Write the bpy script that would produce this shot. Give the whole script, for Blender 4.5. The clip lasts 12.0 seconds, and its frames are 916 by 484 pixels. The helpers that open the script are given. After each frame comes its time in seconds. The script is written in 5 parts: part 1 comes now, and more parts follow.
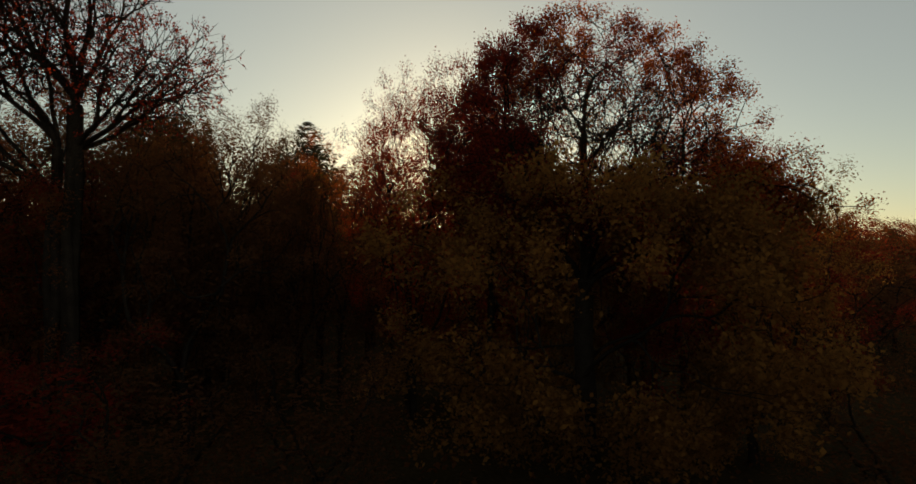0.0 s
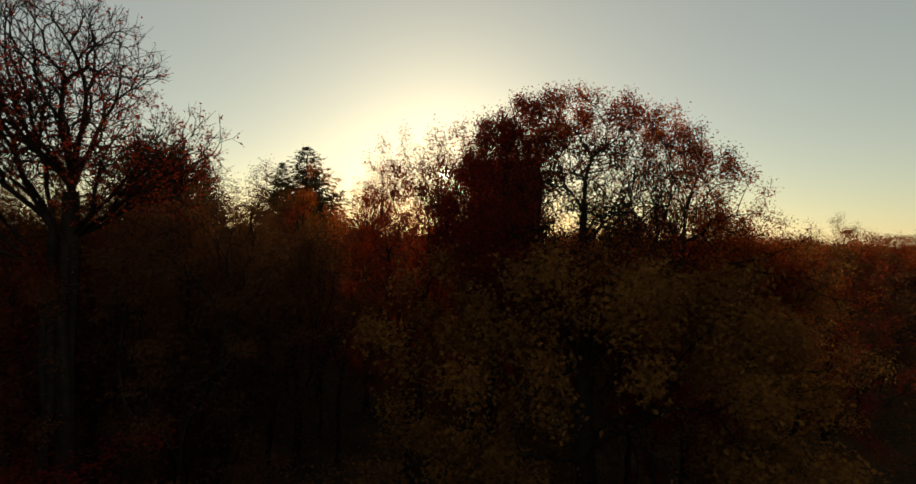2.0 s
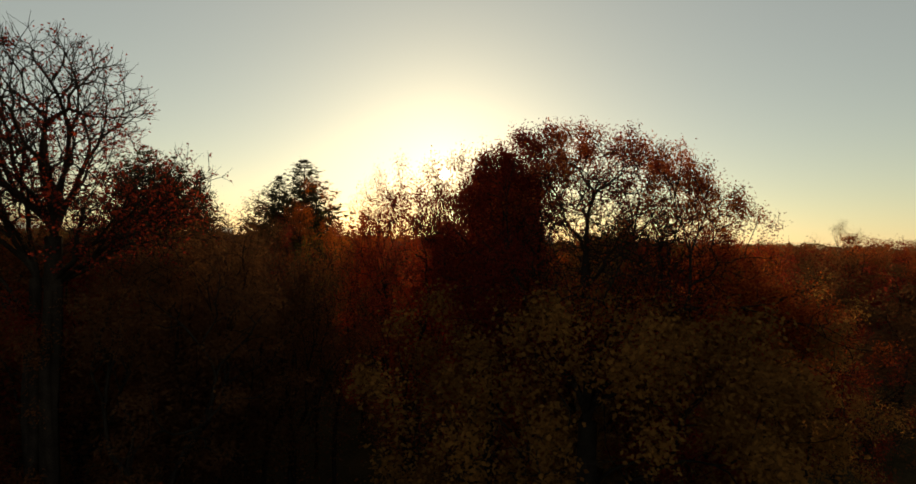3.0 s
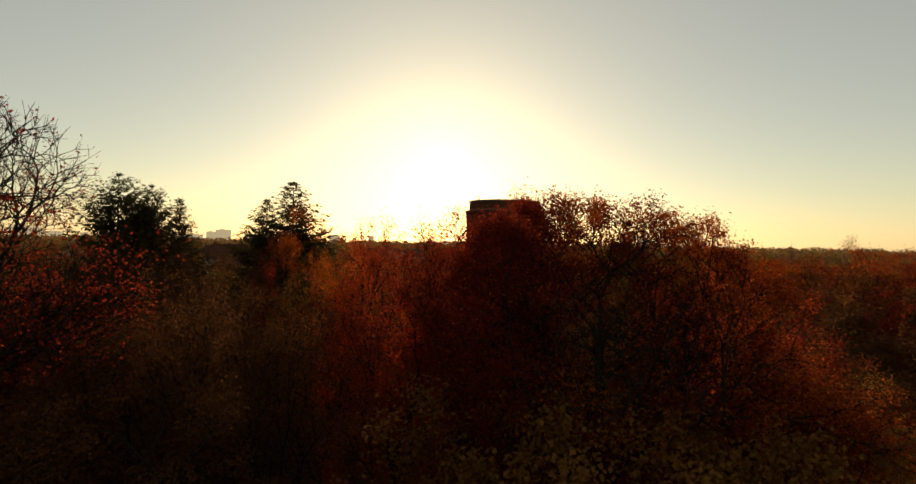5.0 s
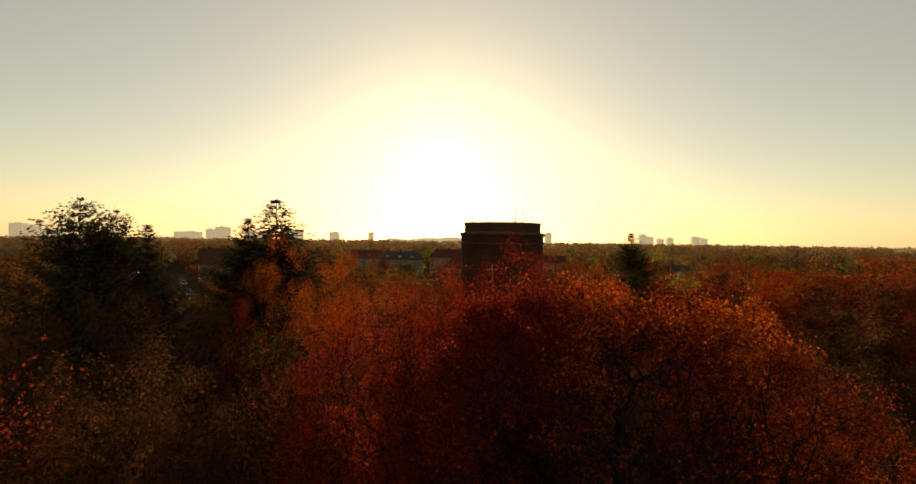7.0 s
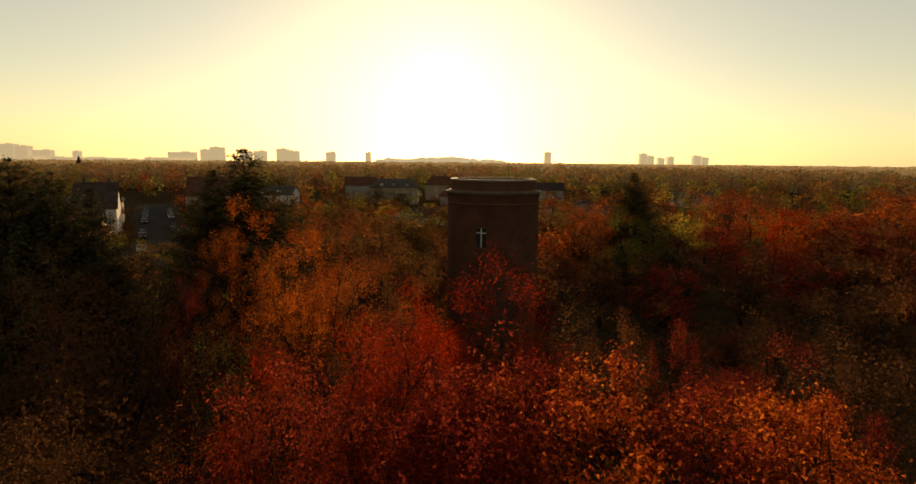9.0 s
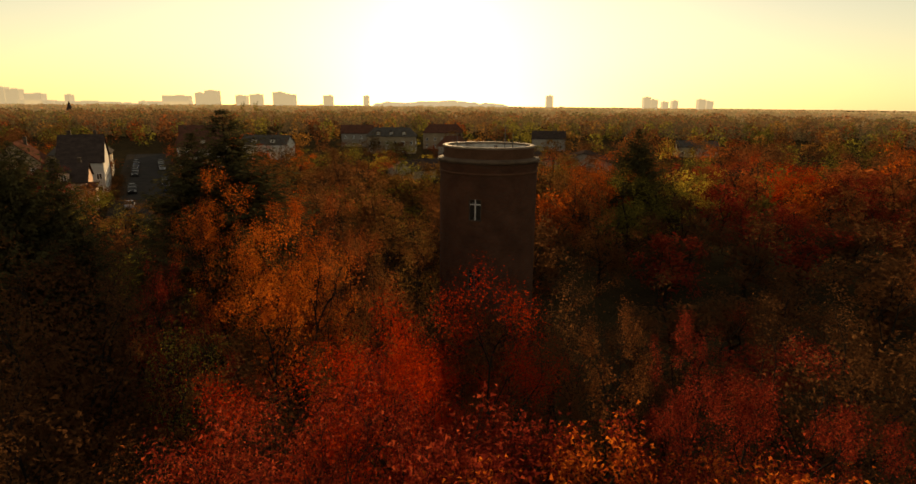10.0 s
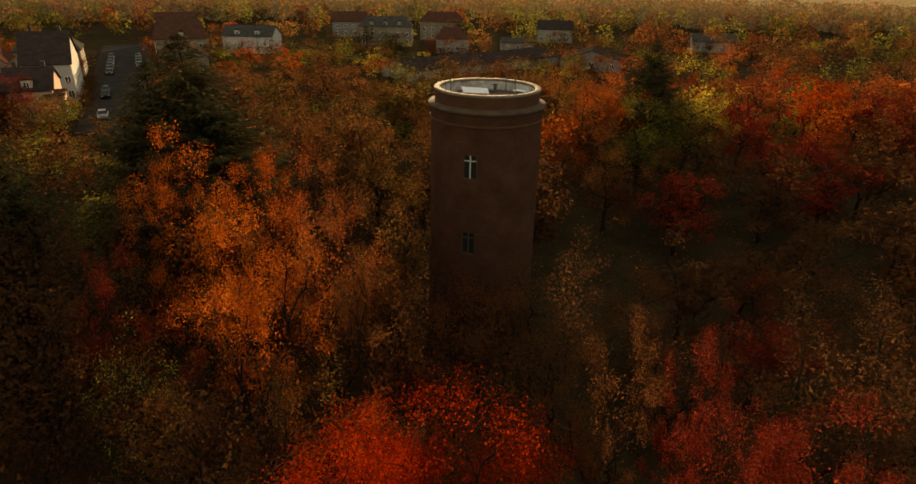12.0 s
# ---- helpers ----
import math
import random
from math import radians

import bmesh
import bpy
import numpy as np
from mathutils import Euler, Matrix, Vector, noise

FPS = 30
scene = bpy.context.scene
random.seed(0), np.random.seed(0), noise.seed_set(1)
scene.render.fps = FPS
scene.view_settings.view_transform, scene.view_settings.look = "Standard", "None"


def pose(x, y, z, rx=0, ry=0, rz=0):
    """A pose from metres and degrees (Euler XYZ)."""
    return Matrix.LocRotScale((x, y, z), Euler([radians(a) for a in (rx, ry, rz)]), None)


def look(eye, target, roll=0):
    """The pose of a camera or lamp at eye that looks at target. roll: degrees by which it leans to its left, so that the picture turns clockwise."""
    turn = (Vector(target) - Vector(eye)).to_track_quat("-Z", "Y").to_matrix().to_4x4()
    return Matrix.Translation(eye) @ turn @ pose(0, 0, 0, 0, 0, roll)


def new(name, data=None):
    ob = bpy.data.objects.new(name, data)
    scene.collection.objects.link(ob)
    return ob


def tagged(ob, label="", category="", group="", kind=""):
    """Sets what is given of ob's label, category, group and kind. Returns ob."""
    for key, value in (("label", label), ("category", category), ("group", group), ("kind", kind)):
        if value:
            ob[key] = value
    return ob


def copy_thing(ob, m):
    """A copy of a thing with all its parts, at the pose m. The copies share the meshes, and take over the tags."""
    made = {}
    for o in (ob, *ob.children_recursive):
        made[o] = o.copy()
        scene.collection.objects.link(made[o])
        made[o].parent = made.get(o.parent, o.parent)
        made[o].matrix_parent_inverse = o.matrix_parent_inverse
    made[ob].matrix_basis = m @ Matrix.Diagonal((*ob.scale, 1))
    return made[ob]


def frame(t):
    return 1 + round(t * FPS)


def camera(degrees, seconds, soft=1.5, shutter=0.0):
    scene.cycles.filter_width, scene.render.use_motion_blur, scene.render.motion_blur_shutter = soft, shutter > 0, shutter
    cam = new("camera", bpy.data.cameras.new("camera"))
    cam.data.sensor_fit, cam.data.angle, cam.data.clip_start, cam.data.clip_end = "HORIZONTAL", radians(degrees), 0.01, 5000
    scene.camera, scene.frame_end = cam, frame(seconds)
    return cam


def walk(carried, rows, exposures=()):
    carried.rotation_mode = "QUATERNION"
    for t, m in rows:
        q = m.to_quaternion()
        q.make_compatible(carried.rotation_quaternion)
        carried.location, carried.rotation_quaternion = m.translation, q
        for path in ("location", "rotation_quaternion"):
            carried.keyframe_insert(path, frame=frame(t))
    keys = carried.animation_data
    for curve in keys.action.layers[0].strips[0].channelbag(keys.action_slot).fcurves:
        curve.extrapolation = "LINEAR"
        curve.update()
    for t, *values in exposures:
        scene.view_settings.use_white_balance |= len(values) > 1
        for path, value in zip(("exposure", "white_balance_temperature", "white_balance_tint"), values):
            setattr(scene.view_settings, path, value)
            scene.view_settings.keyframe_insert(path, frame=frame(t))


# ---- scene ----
cam = camera(77.1, 12.0, soft=1.6)

PATH = [
    (0, (0.754, 1.568, 9.14), (0.659, 3.565, 9.148), 1.4),
    (0.5, (0.744, 1.514, 9.963), (0.65, 3.512, 9.969), 1.5),
    (1, (0.73, 1.513, 10.879), (0.635, 3.511, 10.883), 1.4),
    (1.5, (0.698, 1.543, 11.67), (0.604, 3.541, 11.674), 1.4),
    (2, (0.701, 1.74, 12.567), (0.606, 3.738, 12.57), 1.4),
    (2.5, (0.691, 2.034, 13.334), (0.597, 4.032, 13.338), 1.3),
    (3, (0.702, 2.557, 14.207), (0.608, 4.555, 14.211), 1.2),
    (5, (0.722, 5.989, 17.303), (0.632, 7.987, 17.308), 1.0),
    (5.5, (0.787, 7.068, 18.031), (0.697, 9.066, 18.032), 0.9),
    (6, (0.793, 8.337, 18.82), (0.703, 10.335, 18.823), 0.8),
    (6.5, (0.884, 9.438, 19.506), (0.794, 11.436, 19.509), 0.8),
    (8.5, (1.645, 14.938, 22.73), (1.56, 16.927, 22.539), 0.7),
    (9, (1.88, 16.541, 23.649), (1.799, 18.519, 23.361), 0.6),
    (9.5, (2.122, 17.996, 24.47), (2.041, 19.959, 24.095), 0.6),
    (10, (2.326, 19.721, 25.34), (2.248, 21.663, 24.866), 0.6),
    (10.5, (2.413, 21.182, 26.153), (2.337, 23.099, 25.586), 0.7),
    (11, (2.425, 22.895, 27.149), (2.352, 24.776, 26.475), 0.7),
    (11.5, (2.505, 24.473, 28.051), (2.435, 26.322, 27.291), 0.8),
    (12, (2.512, 26.194, 29.014), (2.446, 28.009, 28.176), 1.1),
]
walk(cam, [(t, look(eye, target, roll)) for t, eye, target, roll in PATH],
     exposures=[(0, 0.1, 6600, 3), (3, 0.13, 6650, 3), (5, 0.25, 7000, 7), (8.5, 0.38, 7700, 9), (10.5, 0.66, 8300, 9), (11.2, 0.84, 8500, 7), (12, 1.06, 7900, 4)])

# ==== place ====

# ---- light ----
SUN_ELEV, SUN_TURN = 6.8, -4.2          # degrees; the sun stands a little left of straight ahead
world = bpy.data.worlds.new("evening_sky")
scene.world = world
world.use_nodes = True
wn, wl = world.node_tree.nodes, world.node_tree.links
sky = wn.new("ShaderNodeTexSky")
sky.sky_type = "NISHITA"
sky.sun_disc = False
sky.sun_elevation, sky.sun_rotation = radians(SUN_ELEV), radians(SUN_TURN)
sky.altitude, sky.air_density, sky.dust_density, sky.ozone_density = 50, 1.0, 0.3, 0.6
wn["Background"].inputs["Strength"].default_value = 0.07
hazy = wn.new("ShaderNodeHueSaturation")           # evening haze takes colour out of the sky
hazy.inputs["Saturation"].default_value = 0.9
wl.new(sky.outputs[0], hazy.inputs["Color"])
wl.new(hazy.outputs[0], wn["Background"].inputs["Color"])

sun_dir = Vector((math.sin(radians(SUN_TURN)) * math.cos(radians(SUN_ELEV)),
                  math.cos(radians(SUN_TURN)) * math.cos(radians(SUN_ELEV)), math.sin(radians(SUN_ELEV))))
# the low sun's own disc and the narrow bright ring of haze round it
wt, wdot, wang = wn.new("ShaderNodeTexCoord"), wn.new("ShaderNodeVectorMath"), wn.new("ShaderNodeMath")
wdot.operation, wang.operation = "DOT_PRODUCT", "ARCCOSINE"
wdot.inputs[1].default_value = sun_dir
wl.new(wt.outputs["Generated"], wdot.inputs[0])
wl.new(wdot.outputs["Value"], wang.inputs[0])
wdisc = wn.new("ShaderNodeMapRange")
wdisc.interpolation_type = "SMOOTHSTEP"
for k, v in (("From Min", radians(0.62)), ("From Max", radians(0.40)), ("To Min", 0.0), ("To Max", 14.0)):
    wdisc.inputs[k].default_value = v
wl.new(wang.outputs[0], wdisc.inputs["Value"])
total = wdisc.outputs["Result"]
for width, power in ((2.0, 0.38), (11.5, 0.36)):      # the glow falls off from the sun outwards
    wfall, wexp, wsum = wn.new("ShaderNodeMath"), wn.new("ShaderNodeMath"), wn.new("ShaderNodeMath")
    wfall.operation, wexp.operation, wsum.operation = "MULTIPLY", "EXPONENT", "MULTIPLY_ADD"
    wfall.inputs[1].default_value = -1 / radians(width)
    wl.new(wang.outputs[0], wfall.inputs[0])
    wl.new(wfall.outputs[0], wexp.inputs[0])
    wsum.inputs[1].default_value = power
    wl.new(wexp.outputs[0], wsum.inputs[0])
    wl.new(total, wsum.inputs[2])
    total = wsum.outputs[0]
wsun, wadd = wn.new("ShaderNodeBackground"), wn.new("ShaderNodeAddShader")
wsun.inputs["Color"].default_value = (1.0, 0.86, 0.52, 1)
wl.new(total, wsun.inputs["Strength"])
wl.new(wn["Background"].outputs[0], wadd.inputs[0])
wl.new(wsun.outputs[0], wadd.inputs[1])
veil, both = wn.new("ShaderNodeBackground"), wn.new("ShaderNodeAddShader")   # even pale haze all over the sky
veil.inputs["Color"].default_value, veil.inputs["Strength"].default_value = (1.0, 0.86, 0.70, 1), 0.165
wl.new(wadd.outputs[0], both.inputs[0])
wl.new(veil.outputs[0], both.inputs[1])
wl.new(both.outputs[0], wn["World Output"].inputs["Surface"])

lamp = bpy.data.lights.new("sun", "SUN")
lamp.energy, lamp.angle, lamp.color = 5.0, radians(0.53), (1.0, 0.72, 0.42)
sun = new("sun", lamp)
sun.matrix_world = look(sun_dir * 100, (0, 0, 0))

# ---- materials ----
def material(name, rough=0.8, spec=0.3, metal=0.0):
    m = bpy.data.materials.new(name)
    m.use_nodes = True
    p = m.node_tree.nodes["Principled BSDF"]
    p.inputs["Roughness"].default_value, p.inputs["Metallic"].default_value = rough, metal
    p.inputs["Specular IOR Level"].default_value = spec
    return m, m.node_tree.nodes, m.node_tree.links, p


def mottled(name, a, b, scale, rough=0.8, bump=0.3, fine=8.0, spec=0.3, metal=0.0, stain=0.5):
    """Two colours mixed by coarse stains and a finer grain, with relief."""
    m, n, l, p = material(name, rough, spec, metal)
    tc = n.new("ShaderNodeTexCoord")
    big, small = n.new("ShaderNodeTexNoise"), n.new("ShaderNodeTexNoise")
    big.inputs["Scale"].default_value, small.inputs["Scale"].default_value = scale, scale * fine
    big.inputs["Detail"].default_value = small.inputs["Detail"].default_value = 5
    for t in (big, small):
        l.new(tc.outputs["Object"], t.inputs["Vector"])
    mix = n.new("ShaderNodeMix")
    mix.inputs["Factor"].default_value = 1 - stain
    l.new(big.outputs["Fac"], mix.inputs["A"])
    l.new(small.outputs["Fac"], mix.inputs["B"])
    ramp = n.new("ShaderNodeValToRGB")
    ramp.color_ramp.elements[0].position, ramp.color_ramp.elements[1].position = 0.36, 0.64
    ramp.color_ramp.elements[0].color, ramp.color_ramp.elements[1].color = (*a, 1), (*b, 1)
    l.new(mix.outputs["Result"], ramp.inputs["Fac"])
    l.new(ramp.outputs["Color"], p.inputs["Base Color"])
    bm_ = n.new("ShaderNodeBump")
    bm_.inputs["Strength"].default_value, bm_.inputs["Distance"].default_value = bump, 0.05
    l.new(small.outputs["Fac"], bm_.inputs["Height"])
    l.new(bm_.outputs["Normal"], p.inputs["Normal"])
    return m


def leafy(name, dark, mid, light, through_leaf=0.5, rough=0.62, spec=0.0):
    """Leaves: colour differs leaf by leaf and tree by tree; light shines through them."""
    m, n, l, p = material(name, rough, spec)
    geo, info = n.new("ShaderNodeNewGeometry"), n.new("ShaderNodeObjectInfo")
    mix, clump, sprig, tc = n.new("ShaderNodeMix"), n.new("ShaderNodeMix"), n.new("ShaderNodeTexNoise"), n.new("ShaderNodeTexCoord")
    mix.inputs["Factor"].default_value, clump.inputs["Factor"].default_value = 0.2, 0.5
    sprig.inputs["Scale"].default_value, sprig.inputs["Detail"].default_value = 0.55, 2
    l.new(tc.outputs["Object"], sprig.inputs["Vector"])
    l.new(geo.outputs["Random Per Island"], clump.inputs["A"])
    l.new(sprig.outputs["Fac"], clump.inputs["B"])
    l.new(clump.outputs["Result"], mix.inputs["A"])
    l.new(info.outputs["Random"], mix.inputs["B"])
    ramp = n.new("ShaderNodeValToRGB")
    e = ramp.color_ramp.elements
    e[0].position, e[0].color, e[1].position, e[1].color = 0.2, (*dark, 1), 0.84, (*light, 1)
    c = e.new(0.5)
    c.color = (*mid, 1)
    l.new(mix.outputs["Result"], ramp.inputs["Fac"])
    tr, add = n.new("ShaderNodeBsdfTranslucent"), n.new("ShaderNodeMixShader")
    add.inputs[0].default_value = through_leaf
    l.new(ramp.outputs["Color"], p.inputs["Base Color"])
    thin = n.new("ShaderNodeVectorMath")            # a thin leaf lets more light through than it throws back
    thin.operation, thin.inputs["Scale"].default_value = "SCALE", 1.45
    l.new(ramp.outputs["Color"], thin.inputs[0])
    l.new(thin.outputs[0], tr.inputs["Color"])
    l.new(p.outputs[0], add.inputs[1])
    l.new(tr.outputs[0], add.inputs[2])
    l.new(add.outputs[0], n["Material Output"].inputs["Surface"])
    return m


def brickwork(name, a, b, mortar, width=0.25, height=0.075):
    m, n, l, p = material(name, 0.9, 0.04)
    tc, br = n.new("ShaderNodeTexCoord"), n.new("ShaderNodeTexBrick")
    br.inputs["Color1"].default_value, br.inputs["Color2"].default_value, br.inputs["Mortar"].default_value = (*a, 1), (*b, 1), (*mortar, 1)
    br.inputs["Scale"].default_value = 1.0
    br.inputs["Brick Width"].default_value, br.inputs["Row Height"].default_value, br.inputs["Mortar Size"].default_value = width, height, 0.01
    l.new(tc.outputs["UV"], br.inputs["Vector"])
    st, mul = n.new("ShaderNodeTexNoise"), n.new("ShaderNodeMix")
    st.inputs["Scale"].default_value, st.inputs["Detail"].default_value = 0.7, 6
    l.new(tc.outputs["Object"], st.inputs["Vector"])
    mul.data_type, mul.blend_type = "RGBA", "OVERLAY"
    mul.inputs["Factor"].default_value = 0.6
    l.new(br.outputs["Color"], mul.inputs["A"])
    l.new(st.outputs["Fac"], mul.inputs["B"])
    l.new(mul.outputs["Result"], p.inputs["Base Color"])
    bp = n.new("ShaderNodeBump")
    bp.inputs["Strength"].default_value, bp.inputs["Distance"].default_value = 0.5, 0.02
    l.new(br.outputs["Fac"], bp.inputs["Height"])
    bp.invert = True
    l.new(bp.outputs["Normal"], p.inputs["Normal"])
    return m


def plain(name, col, rough=0.5, spec=0.5, metal=0.0):
    m, n, l, p = material(name, rough, spec, metal)
    p.inputs["Base Color"].default_value = (*col, 1)
    return m


LEAF = {
    "red": leafy("red_leaves", (0.13, 0.008, 0.003), (0.25, 0.017, 0.004), (0.38, 0.050, 0.007), 0.5),
    "crimson": leafy("crimson_leaves", (0.069, 0.008, 0.006), (0.139, 0.017, 0.010), (0.267, 0.045, 0.017)),
    "orange": leafy("orange_leaves", (0.12, 0.020, 0.005), (0.23, 0.043, 0.008), (0.40, 0.105, 0.015), 0.5),
    "gold": leafy("golden_leaves", (0.13, 0.022, 0.006), (0.25, 0.049, 0.009), (0.40, 0.105, 0.017), 0.5),
    "amber": leafy("amber_leaves", (0.10, 0.012, 0.005), (0.20, 0.030, 0.008), (0.46, 0.115, 0.018), 0.5),
    "rust": leafy("rust_leaves", (0.086, 0.019, 0.007), (0.173, 0.041, 0.013), (0.276, 0.082, 0.021)),
    "brown": leafy("brown_leaves", (0.070, 0.025, 0.010), (0.105, 0.039, 0.014), (0.155, 0.062, 0.020)),
    "olive": leafy("olive_leaves", (0.045, 0.040, 0.010), (0.10, 0.085, 0.017), (0.20, 0.155, 0.026)),
    "umber": leafy("umber_leaves", (0.056, 0.026, 0.009), (0.086, 0.042, 0.013), (0.130, 0.068, 0.019)),
    "bronze": leafy("bronze_leaves", (0.100, 0.046, 0.014), (0.170, 0.080, 0.020), (0.25, 0.118, 0.028)),
    "yellow": leafy("yellow_leaves", (0.15, 0.105, 0.016), (0.25, 0.175, 0.026), (0.36, 0.25, 0.04)),
    # the haze tint over the dark trees is put into this reddish brown
    "green": leafy("haze_brown_evergreen_leaves", (0.058, 0.025, 0.011), (0.080, 0.034, 0.014), (0.106, 0.048, 0.018), 0.45, 0.7, 0.0),
    "needle": leafy("needles", (0.030, 0.027, 0.013), (0.050, 0.043, 0.018), (0.072, 0.062, 0.024), 0.2, 0.7, 0.0),
}
BARK = mottled("bark", (0.014, 0.010, 0.008), (0.038, 0.029, 0.022), 2.0, 0.9, 0.8, 10, 0.0)
GROUND = mottled("forest_floor", (0.022, 0.017, 0.009), (0.055, 0.038, 0.018), 0.25, 0.95, 0.7, 18, 0.0)
ASPHALT = mottled("asphalt", (0.030, 0.028, 0.026), (0.050, 0.046, 0.042), 0.4, 0.95, 0.3, 40, 0.0)
PAVING = mottled("paving", (0.030, 0.024, 0.018), (0.058, 0.047, 0.036), 0.6, 0.9, 0.3, 12, 0.0)
BRICK = brickwork("tower_brick", (0.048, 0.018, 0.010), (0.078, 0.027, 0.014), (0.060, 0.042, 0.031))
BAND = mottled("sandstone_band", (0.056, 0.026, 0.015), (0.092, 0.045, 0.026), 1.2, 0.85, 0.4, 12, 0.04)
LEDGE = mottled("weathered_ledge", (0.052, 0.034, 0.022), (0.108, 0.073, 0.050), 1.5, 0.9, 0.4, 10, 0.1)
COPING = mottled("weathered_coping", (0.13, 0.095, 0.068), (0.25, 0.19, 0.14), 1.5, 0.8, 0.4, 10, 0.05)
PLASTER = mottled("flaking_plaster", (0.20, 0.16, 0.13), (0.72, 0.69, 0.64), 0.8, 0.85, 0.4, 5, 0.2, 0, 0.7)
DECK = mottled("tarred_roof", (0.05, 0.035, 0.03), (0.15, 0.09, 0.07), 0.9, 0.8, 0.5, 8, 0.3)
OAK = mottled("greyed_wood", (0.035, 0.026, 0.02), (0.075, 0.06, 0.048), 2.0, 0.8, 0.3, 10, 0.2)
WHITE = mottled("white_paint", (0.66, 0.65, 0.62), (0.82, 0.81, 0.79), 3.0, 0.5, 0.1, 8, 0.4)
BARS = mottled("weathered_white_paint", (0.34, 0.32, 0.29), (0.50, 0.48, 0.45), 3.0, 0.7, 0.1, 8, 0.1)
STEEL = mottled("galvanised_steel", (0.06, 0.057, 0.054), (0.12, 0.115, 0.11), 4.0, 0.6, 0.1, 6, 0.3, 0.3)
GLASS = plain("window_glass", (0.02, 0.020, 0.018), 0.08, 0.3)
RENDER_WHITE = mottled("white_render", (0.38, 0.35, 0.31), (0.54, 0.51, 0.46), 0.35, 0.9, 0.2, 14, 0.03)
RENDER_PALE = mottled("dulled_white_render", (0.216, 0.184, 0.152), (0.320, 0.280, 0.232), 0.35, 0.9, 0.2, 14, 0.03)
RENDER_CREAM = mottled("cream_render", (0.19, 0.14, 0.09), (0.29, 0.22, 0.15), 0.35, 0.9, 0.2, 14, 0.03)
RENDER_GREY = mottled("grey_render", (0.162, 0.140, 0.119), (0.246, 0.217, 0.187), 0.35, 0.9, 0.2, 14, 0.03)
RENDER_PINK = mottled("salmon_render", (0.48, 0.30, 0.21), (0.62, 0.41, 0.29), 0.35, 0.9, 0.2, 14, 0.03)
TILE_RED = mottled("red_roof_tiles", (0.055, 0.025, 0.018), (0.105, 0.046, 0.031), 0.8, 0.9, 0.6, 14, 0.0)
TILE_DARK = mottled("dark_roof_tiles", (0.025, 0.018, 0.016), (0.06, 0.043, 0.036), 0.8, 0.9, 0.6, 14, 0.0)
TILE_GREY = mottled("grey_roofing", (0.042, 0.037, 0.032), (0.085, 0.075, 0.066), 0.8, 0.85, 0.4, 14, 0.0)
RUBBER = plain("tyre_rubber", (0.02, 0.02, 0.02), 0.8, 0.2)
CAR_PAINT = {k: plain(k + "_car_paint", c, 0.55, 0.12, mt) for k, c, mt in (
    ("silver", (0.24, 0.24, 0.25), 0.2), ("black", (0.015, 0.015, 0.017), 0.0),
    ("blue", (0.02, 0.035, 0.09), 0.0), ("grey", (0.06, 0.06, 0.063), 0.1))}
LENS = plain("lamp_lens", (0.7, 0.7, 0.68), 0.1, 0.7)


# ---- building blocks ----
def quads(name, verts, faces, mats, smooth=False):
    """A mesh from arrays; all faces have the same number of sides."""
    verts, faces = np.asarray(verts, np.float32), np.asarray(faces, np.int32)
    me = bpy.data.meshes.new(name)
    me.vertices.add(len(verts))
    me.vertices.foreach_set("co", verts.ravel())
    me.loops.add(faces.size)
    me.loops.foreach_set("vertex_index", faces.ravel())
    me.polygons.add(len(faces))
    me.polygons.foreach_set("loop_start", np.arange(0, faces.size, faces.shape[1], dtype=np.int32))
    me.polygons.foreach_set("loop_total", np.full(len(faces), faces.shape[1], np.int32))
    if smooth:
        me.polygons.foreach_set("use_smooth", np.ones(len(faces), bool))
    me.update(calc_edges=True)
    for m in mats:
        me.materials.append(m)
    return me


def part(name, data, mat, parent, label=""):
    """One mesh under a thing or a part. data: a mesh, or a bmesh, which is used up."""
    if isinstance(data, bmesh.types.BMesh):
        me = bpy.data.meshes.new(name)
        data.to_mesh(me)
        data.free()
        me.materials.append(mat)
        data = me
    ob = new(name, data)
    ob.parent = parent
    if label:
        tagged(ob, label)
    return ob


def thing(name, m, label, category, group="", kind=""):
    ob = new(name)
    ob.empty_display_size = 0.3
    ob.matrix_world = m
    return tagged(ob, label, category, group, kind)


def setting(name, bm, mat, label, category=""):
    me = bpy.data.meshes.new(name)
    bm.to_mesh(me)
    bm.free()
    me.materials.append(mat)
    return tagged(new(name, me), label, category, kind="structure")


def box(bm, x0, x1, y0, y1, z0, z1, bevel=0.0):
    r = bmesh.ops.create_cube(bm, size=1.0, matrix=Matrix.Translation(((x0 + x1) / 2, (y0 + y1) / 2, (z0 + z1) / 2)) @ Matrix.Diagonal((x1 - x0, y1 - y0, z1 - z0, 1)))
    if bevel:
        es = list({e for v in r["verts"] for e in v.link_edges})
        bmesh.ops.bevel(bm, geom=es, offset=bevel, segments=1, affect="EDGES")
    return bm


def new_box(*a, **k):
    return box(bmesh.new(), *a, **k)


